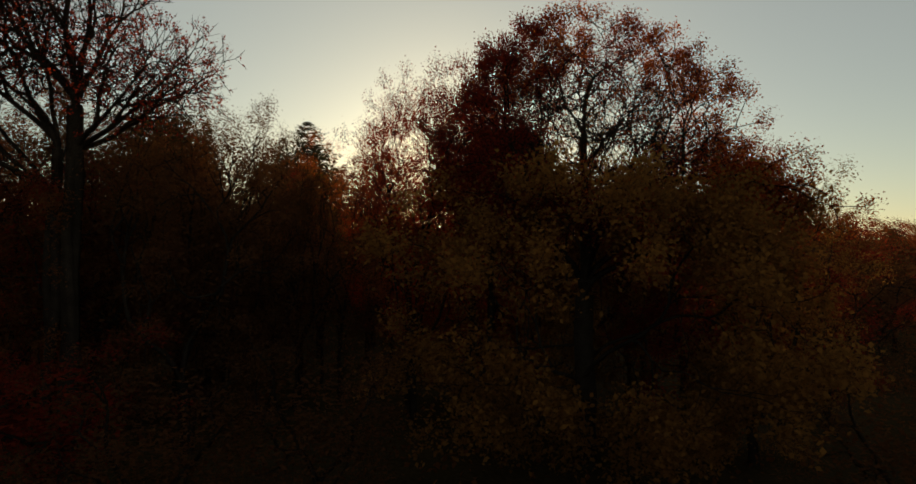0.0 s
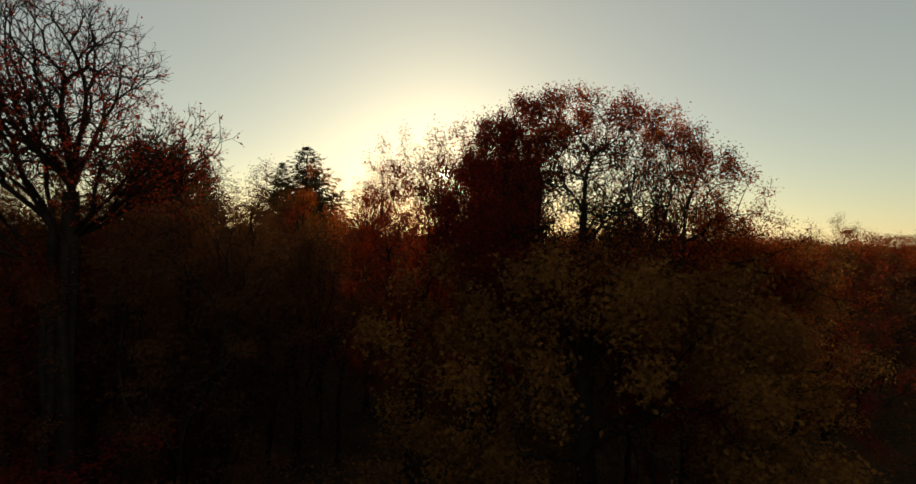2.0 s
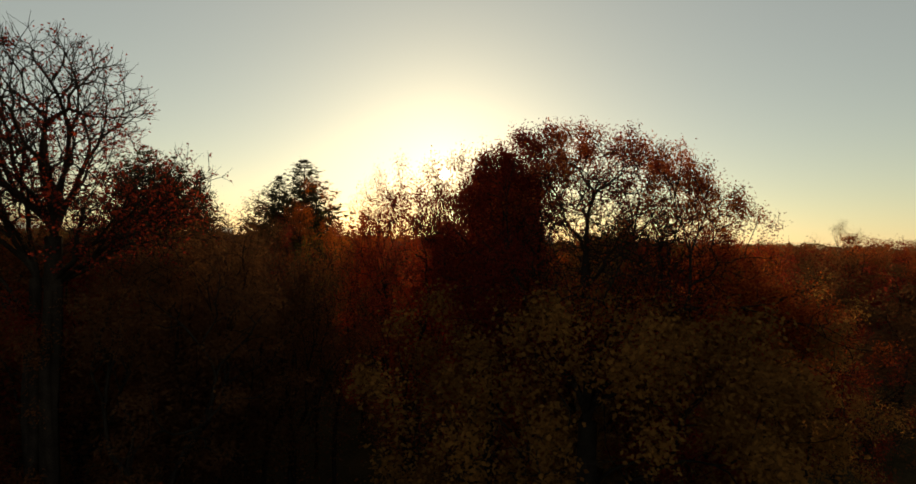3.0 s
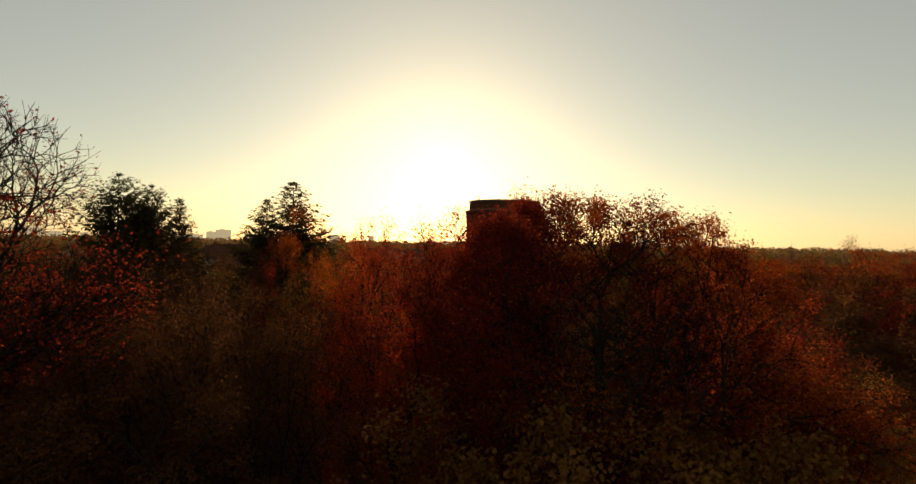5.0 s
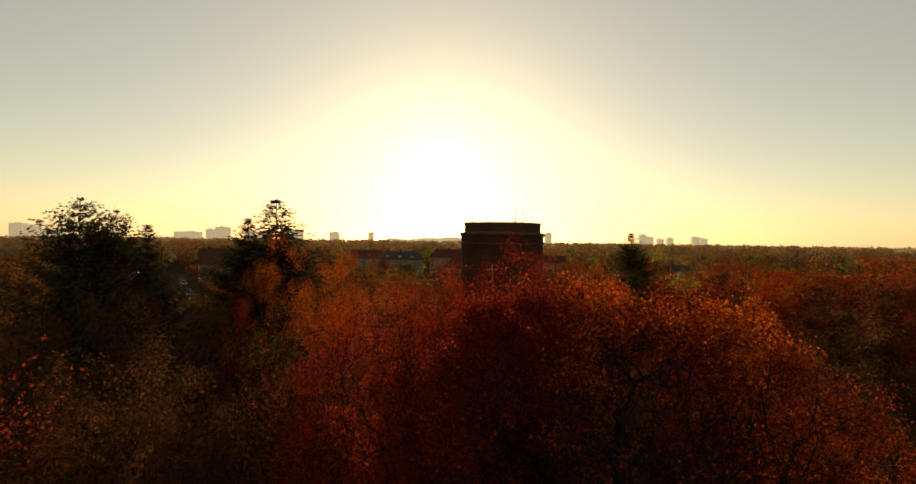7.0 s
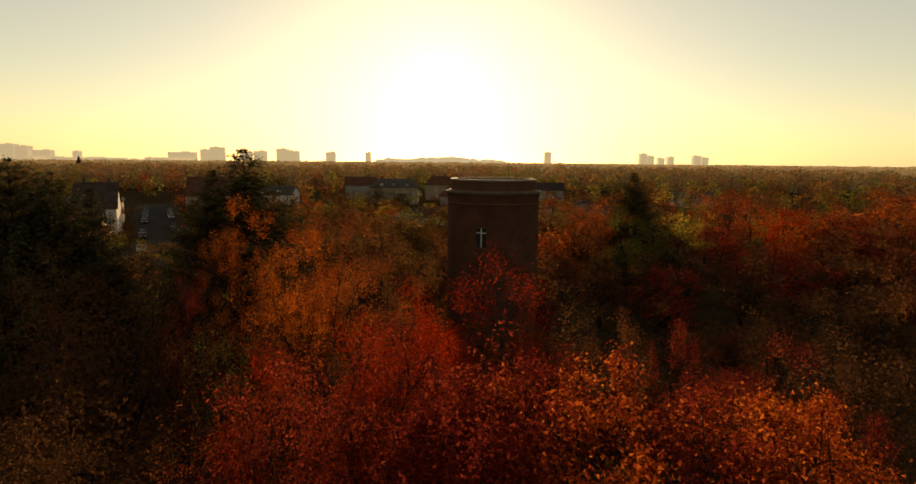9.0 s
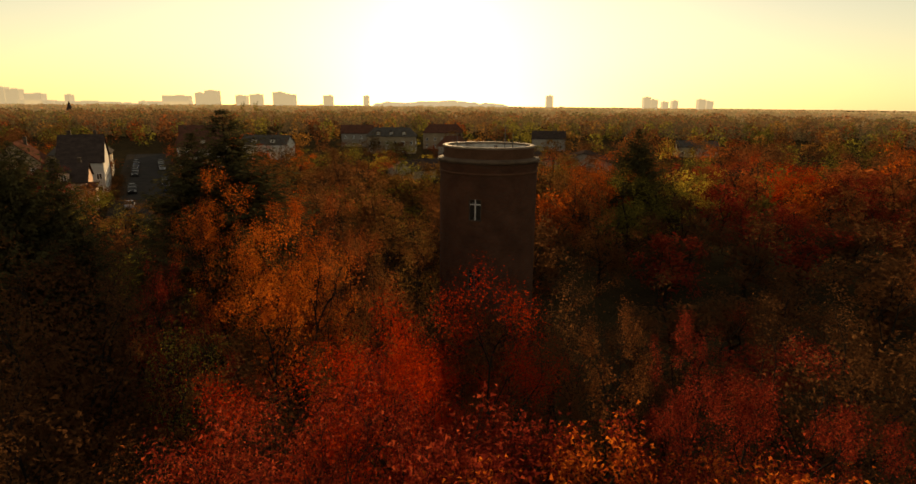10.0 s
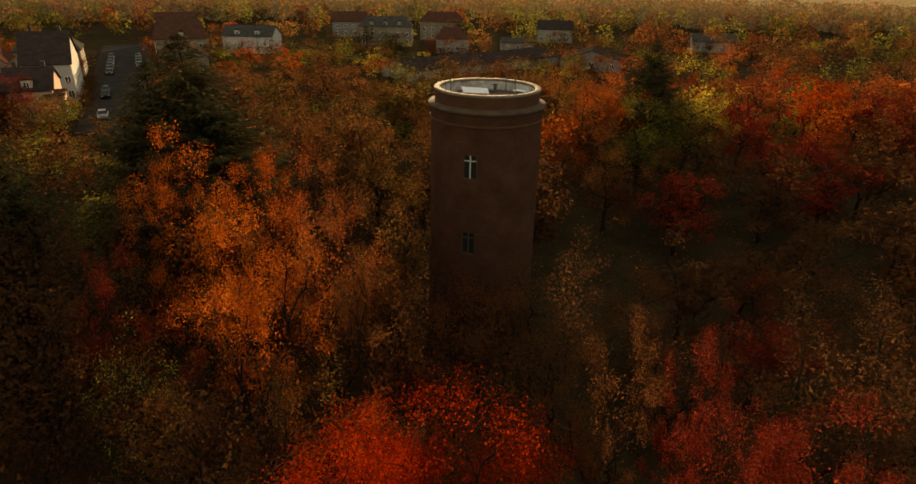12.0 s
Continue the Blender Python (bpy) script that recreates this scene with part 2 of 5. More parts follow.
def lathe(profile, steps=96, a0=0.0, a1=360.0, uv=True):
    """Turns (radius, height) pairs round z; the uv is in metres along the wall."""
    bm = bmesh.new()
    full = abs(a1 - a0) >= 360
    n = steps if full else steps + 1
    rings = [[bm.verts.new((r * math.cos(radians(a0 + (a1 - a0) * i / steps)), r * math.sin(radians(a0 + (a1 - a0) * i / steps)), z)) for i in range(n)] for r, z in profile]
    layer = bm.loops.layers.uv.new("uv") if uv else None
    run = [0.0]
    for (r0, z0), (r1, z1) in zip(profile, profile[1:]):
        run.append(run[-1] + math.hypot(r1 - r0, z1 - z0))
    wide = max(r for r, _ in profile) * radians(a1 - a0)
    for k in range(len(profile) - 1):
        for i in range(steps):
            j = (i + 1) % n
            f = bm.faces.new((rings[k][i], rings[k][j], rings[k + 1][j], rings[k + 1][i]))
            f.smooth = True
            if uv:
                for lp, (uu, vv) in zip(f.loops, ((i, k), (i + 1, k), (i + 1, k + 1), (i, k + 1))):
                    lp[layer].uv = (uu / steps * wide, run[vv])
    return bm


def ease(a, b, v):
    v = min(1.0, max(0.0, (v - a) / (b - a)))
    return v * v * (3 - 2 * v)


def ground_z(x, y):
    """Height of the land: a low hollow with the wood, a rise to the street, then a slow fall to the plain."""
    z = 4.0 * ease(62, 108, y)
    far = ease(420, 2900, math.hypot(x, y))
    z += far * (-14 + 0.002 * max(-2500, min(2500, x)))
    near = 1 - ease(40, 110, math.hypot(x, y - 40))
    return z + 0.25 * near * noise.noise((x * 0.11, y * 0.11, 3.0))


# ---- land ----
def make_ground():
    bm = bmesh.new()
    radii = [0] + [3 * i for i in range(1, 41)] + [120 * 1.16 ** i for i in range(1, 26)]
    n = 120
    rings = []
    for r in radii:
        if r == 0:
            rings.append([bm.verts.new((0, 60, ground_z(0, 60)))])
            continue
        ring = []
        for i in range(n):
            x, y = r * math.cos(2 * math.pi * i / n), 60 + r * math.sin(2 * math.pi * i / n)
            ring.append(bm.verts.new((x, y, ground_z(x, y))))
        rings.append(ring)
    for i in range(n):
        bm.faces.new((rings[0][0], rings[1][i], rings[1][(i + 1) % n]))
    for a, b in zip(rings[1:], rings[2:]):
        for i in range(n):
            bm.faces.new((a[i], b[i], b[(i + 1) % n], a[(i + 1) % n]))
    for f in bm.faces:
        f.smooth = True
    return setting("ground", bm, GROUND, "dark leaf-littered ground of wood and town", "ground")


make_ground()

STREET = pose(-64.4, 131.5, 4.0, 0, 0, 30.2)   # across the street: x; along it: y


def make_street():
    road = setting("road", new_box(-4.7, 4.7, -20, 130, -0.6, 0.03), ASPHALT, "grey asphalt street with parked cars", "road")
    road.matrix_world = STREET
    for k, (a, b) in enumerate(((-7.4, -4.7), (4.7, 7.4))):
        walkway = setting("pavement_%d" % (k + 1), new_box(a, b, -12, 130, -0.6, 0.15, bevel=0.02), PAVING, "pale paved footway with a raised kerb", "pavement")
        walkway.matrix_world = STREET


make_street()


# ---- the round tower ----
def make_tower():
    base = pose(2.88, 68.5, 0)
    t = thing("brick_tower", base, "round brick tower with a sunken flat roof amid the trees", "tower")
    holes = ((10.3, 12.1), (16.1, 17.9))
    rows = [(4.2, -0.6), (4.14, 6.0), (4.1, 10.3), (4.1, 12.1), (4.08, 16.1), (4.08, 17.9), (4.08, 19.8)]
    steps, first = 96, 66                        # the openings take four steps, facing the clearing
    bm = lathe(rows, steps)
    gone = []
    for f in bm.faces:
        c = f.calc_center_median()
        i = int(math.degrees(math.atan2(c.y, c.x)) % 360 / (360 / steps))
        if first <= i < first + 4 and any(a < c.z < b for a, b in holes):
            gone.append(f)
    bmesh.ops.delete(bm, geom=gone, context="FACES")
    part("wall", bm, BRICK, t)
    part("string_course", lathe([(4.07, 19.72), (4.15, 19.76), (4.16, 19.86), (4.10, 19.92)], steps), BAND, t, "narrow moulded string course")
    part("frieze", lathe([(4.09, 19.9), (4.11, 20.3), (4.18, 20.58)], steps), BRICK, t)
    part("cornice", lathe([(4.17, 20.60), (4.24, 20.66), (4.28, 20.74), (4.28, 20.81), (4.25, 20.84), (3.78, 20.98)], steps), LEDGE, t, "projecting weathered stone cornice")
    part("parapet", lathe([(3.80, 20.9), (3.80, 21.76)], steps), BAND, t)
    part("coping", lathe([(3.72, 21.74), (3.85, 21.75), (3.86, 21.86), (3.82, 21.90), (3.46, 21.9), (3.42, 21.87), (3.42, 21.74), (3.5, 21.74)], steps), COPING, t, "weathered coping ring")
    part("parapet_lining", lathe([(3.46, 21.75), (3.46, 20.9)], steps), PLASTER, t, "flaking whitish plaster inside the parapet")
    bm = bmesh.new()
    bmesh.ops.create_circle(bm, cap_ends=True, segments=steps, radius=3.55)
    for v in bm.verts:
        v.co.z = 21.1 + 0.03 * noise.noise(v.co)
    part("roof_deck", bm, DECK, t, "rusty tarred roof deck")
    mid = radians((first + 2) * 360 / steps)
    for n, (z0, z1) in enumerate(holes):
        # local: x along the wall, y outwards
        w = new("window")
        w.parent = t
        w.matrix_local = Matrix.Translation((4.06 * math.cos(mid), 4.06 * math.sin(mid), z0)) @ Matrix.Rotation(mid - math.pi / 2, 4, "Z")
        h, bars = z1 - z0, (OAK, BARS)[n]           # dimness is put into the lower bars' dark colour; the upper are pale
        reveal = bmesh.new()
        for a in ((-0.56, -0.5, -0.42, 0.0, 0, h), (0.5, 0.56, -0.42, 0.0, 0, h), (-0.56, 0.56, -0.42, 0.0, h - 0.04, h + 0.02), (-0.56, 0.56, -0.42, 0.06, -0.08, 0.02)):
            box(reveal, *a)
        part("reveal", reveal, BAND, w)
        fr = bmesh.new()
        for a in ((-0.5, -0.43, -0.2, -0.13, 0.02, h - 0.04), (0.43, 0.5, -0.2, -0.13, 0.02, h - 0.04), (-0.43, 0.43, -0.2, -0.13, 0.02, 0.09), (-0.43, 0.43, -0.2, -0.13, h - 0.11, h - 0.04)):
            box(fr, *a)
        part("window_frame", fr, OAK, w, "greyed wooden window frame")
        part("mullion", new_box(-0.04, 0.04, -0.17, -0.08, 0.09, h - 0.02), bars, w, "upright glazing bar")
        part("transom", new_box(-0.43, 0.43, -0.17, -0.09, h * 0.72, h * 0.72 + 0.075), bars, w, "glazing cross bar")
        for x0, x1 in ((-0.43, -0.04), (0.04, 0.43)):
            for a, b in ((0.09, h * 0.72), (h * 0.72 + 0.075, h - 0.11)):
                part("pane", new_box(x0, x1, -0.175, -0.165, a, b), GLASS, w)
    return t


make_tower()


def mast(x, y, z, h, r=0.025):
    m = thing("antenna_mast", pose(x, y, z), "thin steel antenna mast on the tower's parapet", "antenna", "masts on the tower")
    bm = bmesh.new()
    bmesh.ops.create_cone(bm, cap_ends=True, segments=8, radius1=r, radius2=r * 0.6, depth=h, matrix=Matrix.Translation((0, 0, h / 2)))
    part("pole", bm, STEEL, m)
    part("foot", new_box(-0.09, 0.09, -0.09, 0.09, 0, 0.06, bevel=0.01), STEEL, m)
    bm = bmesh.new()
    bmesh.ops.create_cone(bm, cap_ends=True, segments=8, radius1=r * 1.8, radius2=r * 1.8, depth=0.12, matrix=Matrix.Translation((0, 0, h * 0.45)))
    part("clamp", bm, STEEL, m)


mast(4.75, 66.3, 21.1, 1.85, 0.04)
mast(4.3, 70.9, 21.1, 2.3, 0.045)
mast(0.15, 70.1, 21.1, 1.7, 0.035)
mast(-0.1, 67.6, 21.1, 1.3, 0.03)


def roof_clutter():
    s = thing("roof_hatch", pose(2.0, 69.6, 21.1, 0, 0, 8), "tilted white sheet-metal hatch on the tower deck", "hatch")
    part("frame", new_box(-0.85, 0.85, -0.55, 0.55, 0, 0.2, bevel=0.02), DECK, s)
    lid = part("lid", new_box(-0.98, 0.98, -0.62, 0.62, 0, 0.05, bevel=0.012), WHITE, s, "white sheet lid")
    lid.matrix_local = pose(0, 0.02, 0.27, 9, 3, 0)
    g = thing("metal_box", pose(5.35, 69.6, 21.1, 0, 0, -38), "small pale metal box beside the parapet", "box")
    part("body", new_box(-0.5, 0.5, -0.25, 0.25, 0, 0.32, bevel=0.03), STEEL, g)
    part("cover", new_box(-0.55, 0.55, -0.3, 0.3, 0.32, 0.38, bevel=0.02), WHITE, g)
    v = thing("vent_stack", pose(3.5, 71.2, 21.1), "stubby rusty vent stack on the tower deck", "vent")
    part("pipe", lathe([(0.13, 0), (0.13, 0.4), (0.1, 0.4)], 16, uv=False), DECK, v)
    part("cap", lathe([(0.01, 0.58), (0.24, 0.47), (0.23, 0.45), (0.01, 0.54)], 16, uv=False), DECK, v)
    rng = random.Random(5)
    for _ in range(9):
        a, r = rng.uniform(0, 6.28), rng.uniform(0.6, 2.8)
        b = new_box(-0.25, 0.25, -0.14, 0.14, 0, 0.16, bevel=0.03)
        for vv in b.verts:
            vv.co += Vector((rng.uniform(-0.05, 0.05), rng.uniform(-0.05, 0.05), 0))
        me = bpy.data.meshes.new("rubble")
        b.to_mesh(me)
        b.free()
        me.materials.append(DECK)
        o = tagged(new("rubble", me), "rusty lump of rubble on the tower deck", "rubble", "rubble on the tower")
        o.matrix_world = pose(2.88 + r * math.cos(a), 68.5 + r * math.sin(a), 21.1, 0, 0, math.degrees(a) * 3)


roof_clutter()


# ---- houses ----
def slab(bm, a, b, c, d, thick):
    """A sloping roof slab over the corners a, b, c, d."""
    up = (b - a).cross(d - a).normalized() * thick
    lo = [bm.verts.new(v) for v in (a, b, c, d)]
    hi = [bm.verts.new(v + up) for v in (a, b, c, d)]
    bm.faces.new(lo[::-1])
    bm.faces.new(hi)
    for i in range(4):
        j = (i + 1) % 4
        bm.faces.new((lo[i], lo[j], hi[j], hi[i]))


def house_window(parent, m, w, h):
    win = new("window")
    win.parent = parent
    win.matrix_local = m                        # x along the wall, y outwards, z up
    fr = bmesh.new()
    t = 0.09
    for a in ((-w / 2, -w / 2 + t, 0, h), (w / 2 - t, w / 2, 0, h), (-w / 2 + t, w / 2 - t, 0, t), (-w / 2 + t, w / 2 - t, h - t, h), (-t / 2, t / 2, t, h - t)):
        box(fr, a[0], a[1], -0.05, 0.05, a[2], a[3])
    part("frame", fr, WHITE, win)
    part("sill", new_box(-w / 2 - 0.08, w / 2 + 0.08, 0.0, 0.14, -0.07, 0), COPING, win)
    for x0, x1 in ((-w / 2 + t, -t / 2), (t / 2, w / 2 - t)):
        part("pane", new_box(x0, x1, -0.03, 0.015, t, h - t), GLASS, win)


def make_house(m, w, d, eave, top, wall_mat, roof_mat, label, ridge="x", hip=0.0, chimneys=1, bays=3, sides="SE", mansard=False, dormers=0, category="house"):
    """m: the middle of the footprint on the ground. w along x, d along y; ridge along x or y; hip: how far the ridge ends stand in."""
    t = thing("house", m, label, category)
    hw, hd, over, th = w / 2, d / 2, 0.35, 0.18
    bm = bmesh.new()
    box(bm, -hw, hw, -hd, hd, -0.8, eave)
    if not mansard and hip == 0:
        rise = top - eave
        if ridge == "x":
            ends = [((-hw, -hd, eave), (-hw, hd, eave), (-hw, 0, top - 0.02)), ((hw, -hd, eave), (hw, hd, eave), (hw, 0, top - 0.02))]
        else:
            ends = [((-hw, -hd, eave), (hw, -hd, eave), (0, -hd, top - 0.02)), ((-hw, hd, eave), (hw, hd, eave), (0, hd, top - 0.02))]
        va = [[bm.verts.new(p) for p in e] for e in ends]
        for v in va:
            bm.faces.new(v)
        for i in range(3):
            j = (i + 1) % 3
            bm.faces.new((va[0][i], va[0][j], va[1][j], va[1][i]))
    part("wall", bm, wall_mat, t)
    slopes = []
    V = Vector

    def slope(*corners):
        bm_ = bmesh.new()
        slab(bm_, *corners, th)
        slopes.append(part("roof_slope", bm_, roof_mat, t))

    if mansard:
        k, mid = 1.3, eave + (top - eave) * 0.72
        lo = [(-hw - over, -hd - over), (hw + over, -hd - over), (hw + over, hd + over), (-hw - over, hd + over)]
        up = [(-hw + k, -hd + k), (hw - k, -hd + k), (hw - k, hd - k), (-hw + k, hd - k)]
        for i in range(4):
            j = (i + 1) % 4
            slope(V((*lo[i], eave)), V((*lo[j], eave)), V((*up[j], mid)), V((*up[i], mid)))
        for i in range(4):
            j = (i + 1) % 4
            a, b = V((*up[i], mid + th)), V((*up[j], mid + th))
            r0, r1 = V((-hw + hd, 0, top)), V((hw - hd, 0, top))
            near = lambda p: r0 if p.x < 0 else r1
            slope(a, b, near(b), near(a) + V((0.001, 0, 0)))
    else:
        run = hd if ridge == "x" else hw
        half = hw if ridge == "x" else hd
        drop = over * (top - eave) / run
        q = half + over - hip if hip else half + over
        swap = (lambda x, y, z: V((x, y, z))) if ridge == "x" else (lambda x, y, z: V((-y, x, z)))
        o = half + over
        r_ = run + over
        slope(swap(-o, -r_, eave - drop), swap(o, -r_, eave - drop), swap(q, 0, top), swap(-q, 0, top))
        slope(swap(o, r_, eave - drop), swap(-o, r_, eave - drop), swap(-q, 0, top), swap(q, 0, top))
        if hip:
            slope(swap(o, -r_, eave - drop), swap(o, r_, eave - drop), swap(q, 0.001, top), swap(q, 0, top))
            slope(swap(-o, r_, eave - drop), swap(-o, -r_, eave - drop), swap(-q, -0.001, top), swap(-q, 0, top))
    roof = slopes[0]
    for c in range(chimneys):
        x = (-0.3 + 0.6 * c / max(1, chimneys - 1)) * w if chimneys > 1 else 0.22 * w
        y = 0.12 * d
        if ridge == "y":
            x, y = 0.12 * w, x / w * d
        part("chimney", new_box(x - 0.35, x + 0.35, y - 0.3, y + 0.3, top - 1.5, top + 1.0, bevel=0.03), BRICK, roof)
    for c in range(dormers):
        x = (c + 0.5) / dormers * w * 0.8 - 0.4 * w
        y0 = -hd + 0.6
        db = bmesh.new()
        box(db, x - 0.8, x + 0.8, y0, y0 + 2.0, eave, eave + 1.7)
        part("dormer", db, wall_mat, roof)
        dr = bmesh.new()
        slab(dr, V((x - 1.0, y0 - 0.2, eave + 1.6)), V((x, y0 - 0.2, eave + 2.3)), V((x, y0 + 2.4, eave + 2.3)), V((x - 1.0, y0 + 2.4, eave + 1.6)), 0.1)
        slab(dr, V((x, y0 - 0.2, eave + 2.3)), V((x + 1.0, y0 - 0.2, eave + 1.6)), V((x + 1.0, y0 + 2.4, eave + 1.6)), V((x, y0 + 2.4, eave + 2.3)), 0.1)
        part("dormer_roof", dr, roof_mat, roof)
        house_window(t, Matrix.Translation((x, y0, eave + 0.35)) @ Matrix.Rotation(math.pi, 4, "Z"), 0.9, 1.1)
    floors = max(1, int((eave - 0.6) // 2.8))
    for s in sides:
        ln = w if s in "SN" else d
        nb = max(1, round(ln / (w / bays)))
        for f in range(floors):
            for b in range(nb):
                o = (b + 0.5) / nb * ln - ln / 2
                z = 0.9 + f * 2.8
                m_ = {"S": Matrix.Translation((o, -hd, z)) @ Matrix.Rotation(math.pi, 4, "Z"), "E": Matrix.Translation((hw, o, z)) @ Matrix.Rotation(-math.pi / 2, 4, "Z"),
                      "W": Matrix.Translation((-hw, o, z)) @ Matrix.Rotation(math.pi / 2, 4, "Z"), "N": Matrix.Translation((o, hd, z))}[s]
                house_window(t, m_, 1.1, 1.45)
    return t


def beside(u, v, turn=0):
    return STREET @ pose(u, v, 0, 0, 0, turn)


HOUSES = [
    (beside(-12.7, 29.5), 8.5, 20, 7.6, 13.0, RENDER_WHITE, TILE_DARK, "large white rendered house with a steep dark roof", dict(ridge="x", chimneys=2, bays=4, sides="SE")),
    (beside(-14.0, 7.4), 7.2, 14, 5.6, 8.6, RENDER_PINK, TILE_DARK, "salmon rendered house with dark tiles beside the street", dict(ridge="x", chimneys=2, bays=3, sides="SE", dormers=1)),
    (beside(-10.2, 2.6), 2.6, 5.0, 4.6, 5.2, RENDER_PINK, TILE_RED, "low salmon annex in front of the house", dict(ridge="x", chimneys=0, bays=1, sides="E", category="annex")),
    (beside(-27, 42), 10, 12, 6.4, 11.0, RENDER_CREAM, TILE_RED, "cream house with a steep red tiled gable roof", dict(ridge="y", bays=3, sides="SE")),
    (beside(-16, 62), 14, 13, 6.5, 10.0, RENDER_CREAM, TILE_GREY, "cream house with a grey hipped roof", dict(hip=3.5, chimneys=1, sides="SE")),
    (beside(16.5, 84), 15, 14, 6.6, 11.5, RENDER_CREAM, TILE_RED, "cream house with a brown tiled roof and a white gable", dict(hip=2.0, chimneys=2, sides="SW", dormers=1)),
    (beside(14.5, 55), 12, 12, 4.4, 7.9, RENDER_GREY, TILE_RED, "grey house with a pale-edged gable roof", dict(ridge="y", chimneys=1, sides="SW")),
    (pose(-77.5, 233, 4), 17, 10, 5.6, 8.6, RENDER_WHITE, TILE_GREY, "long white house with a bright gable end", dict(chimneys=1, bays=5, dormers=2)),
    (pose(-52, 152, 4, 0, 0, 18), 12, 10, 3.4, 4.9, RENDER_GREY, TILE_RED, "low shed with a shallow reddish roof", dict(chimneys=0, bays=2, category="shed")),
    (pose(-36, 266, 4, 0, 0, 4), 20, 11, 7.2, 10.4, RENDER_CREAM, TILE_GREY, "cream apartment house with a grey roof and dormers", dict(hip=3.0, chimneys=3, bays=6, dormers=3)),
    (pose(-9, 246, 4, 0, 0, 5), 11.5, 9, 5.0, 8.4, RENDER_PALE, TILE_RED, "white house with a dark red hipped roof", dict(hip=3.5, chimneys=1, bays=4)),
    (pose(-16, 293, 4), 18, 11, 7.5, 11, RENDER_CREAM, TILE_RED, "cream apartment house with a reddish roof", dict(hip=3.0, chimneys=3, bays=5)),
    (pose(0.5, 203, 4, 0, 0, 42.6), 58, 13, 2.6, 4.8, RENDER_PALE, TILE_DARK, "long low hall with a dark roof and pale gable", dict(chimneys=0, bays=10, sides="S", category="hall")),
    (pose(36, 212, 4, 0, 0, -12), 18, 14, 3.0, 5.8, RENDER_GREY, TILE_DARK, "low house with a wide dark gable roof", dict(ridge="y", chimneys=0, bays=3, sides="S")),
    (pose(15, 254, 4, 0, 0, 4), 12, 8, 3.4, 4.6, RENDER_CREAM, TILE_GREY, "pale low house with a shallow roof", dict(chimneys=0, bays=3, sides="S")),
    (pose(33, 292, 4, 0, 0, -5), 15, 10, 5.4, 8.6, RENDER_PALE, TILE_DARK, "white house with a dark pitched roof", dict(chimneys=1, bays=4)),
    (pose(92, 268, 4, 0, 0, -8), 16, 11, 4.0, 6.4, RENDER_PALE, TILE_GREY, "white low house with a grey roof", dict(chimneys=1, bays=4)),
    (pose(-58, 300, 4, 0, 0, 10), 15, 11, 6.4, 10.0, RENDER_GREY, TILE_RED, "grey house with a red pitched roof", dict(chimneys=1, bays=4)),
    (pose(-118, 262, 4, 0, 0, 30), 14, 12, 6.4, 10.6, RENDER_PALE, TILE_RED, "white house with a red tiled gable roof", dict(chimneys=1, bays=3)),
]
for m, w, d, e, top, wm, rm, lab, more in HOUSES:
    make_house(m, w, d, e, top, wm, rm, lab, **more)


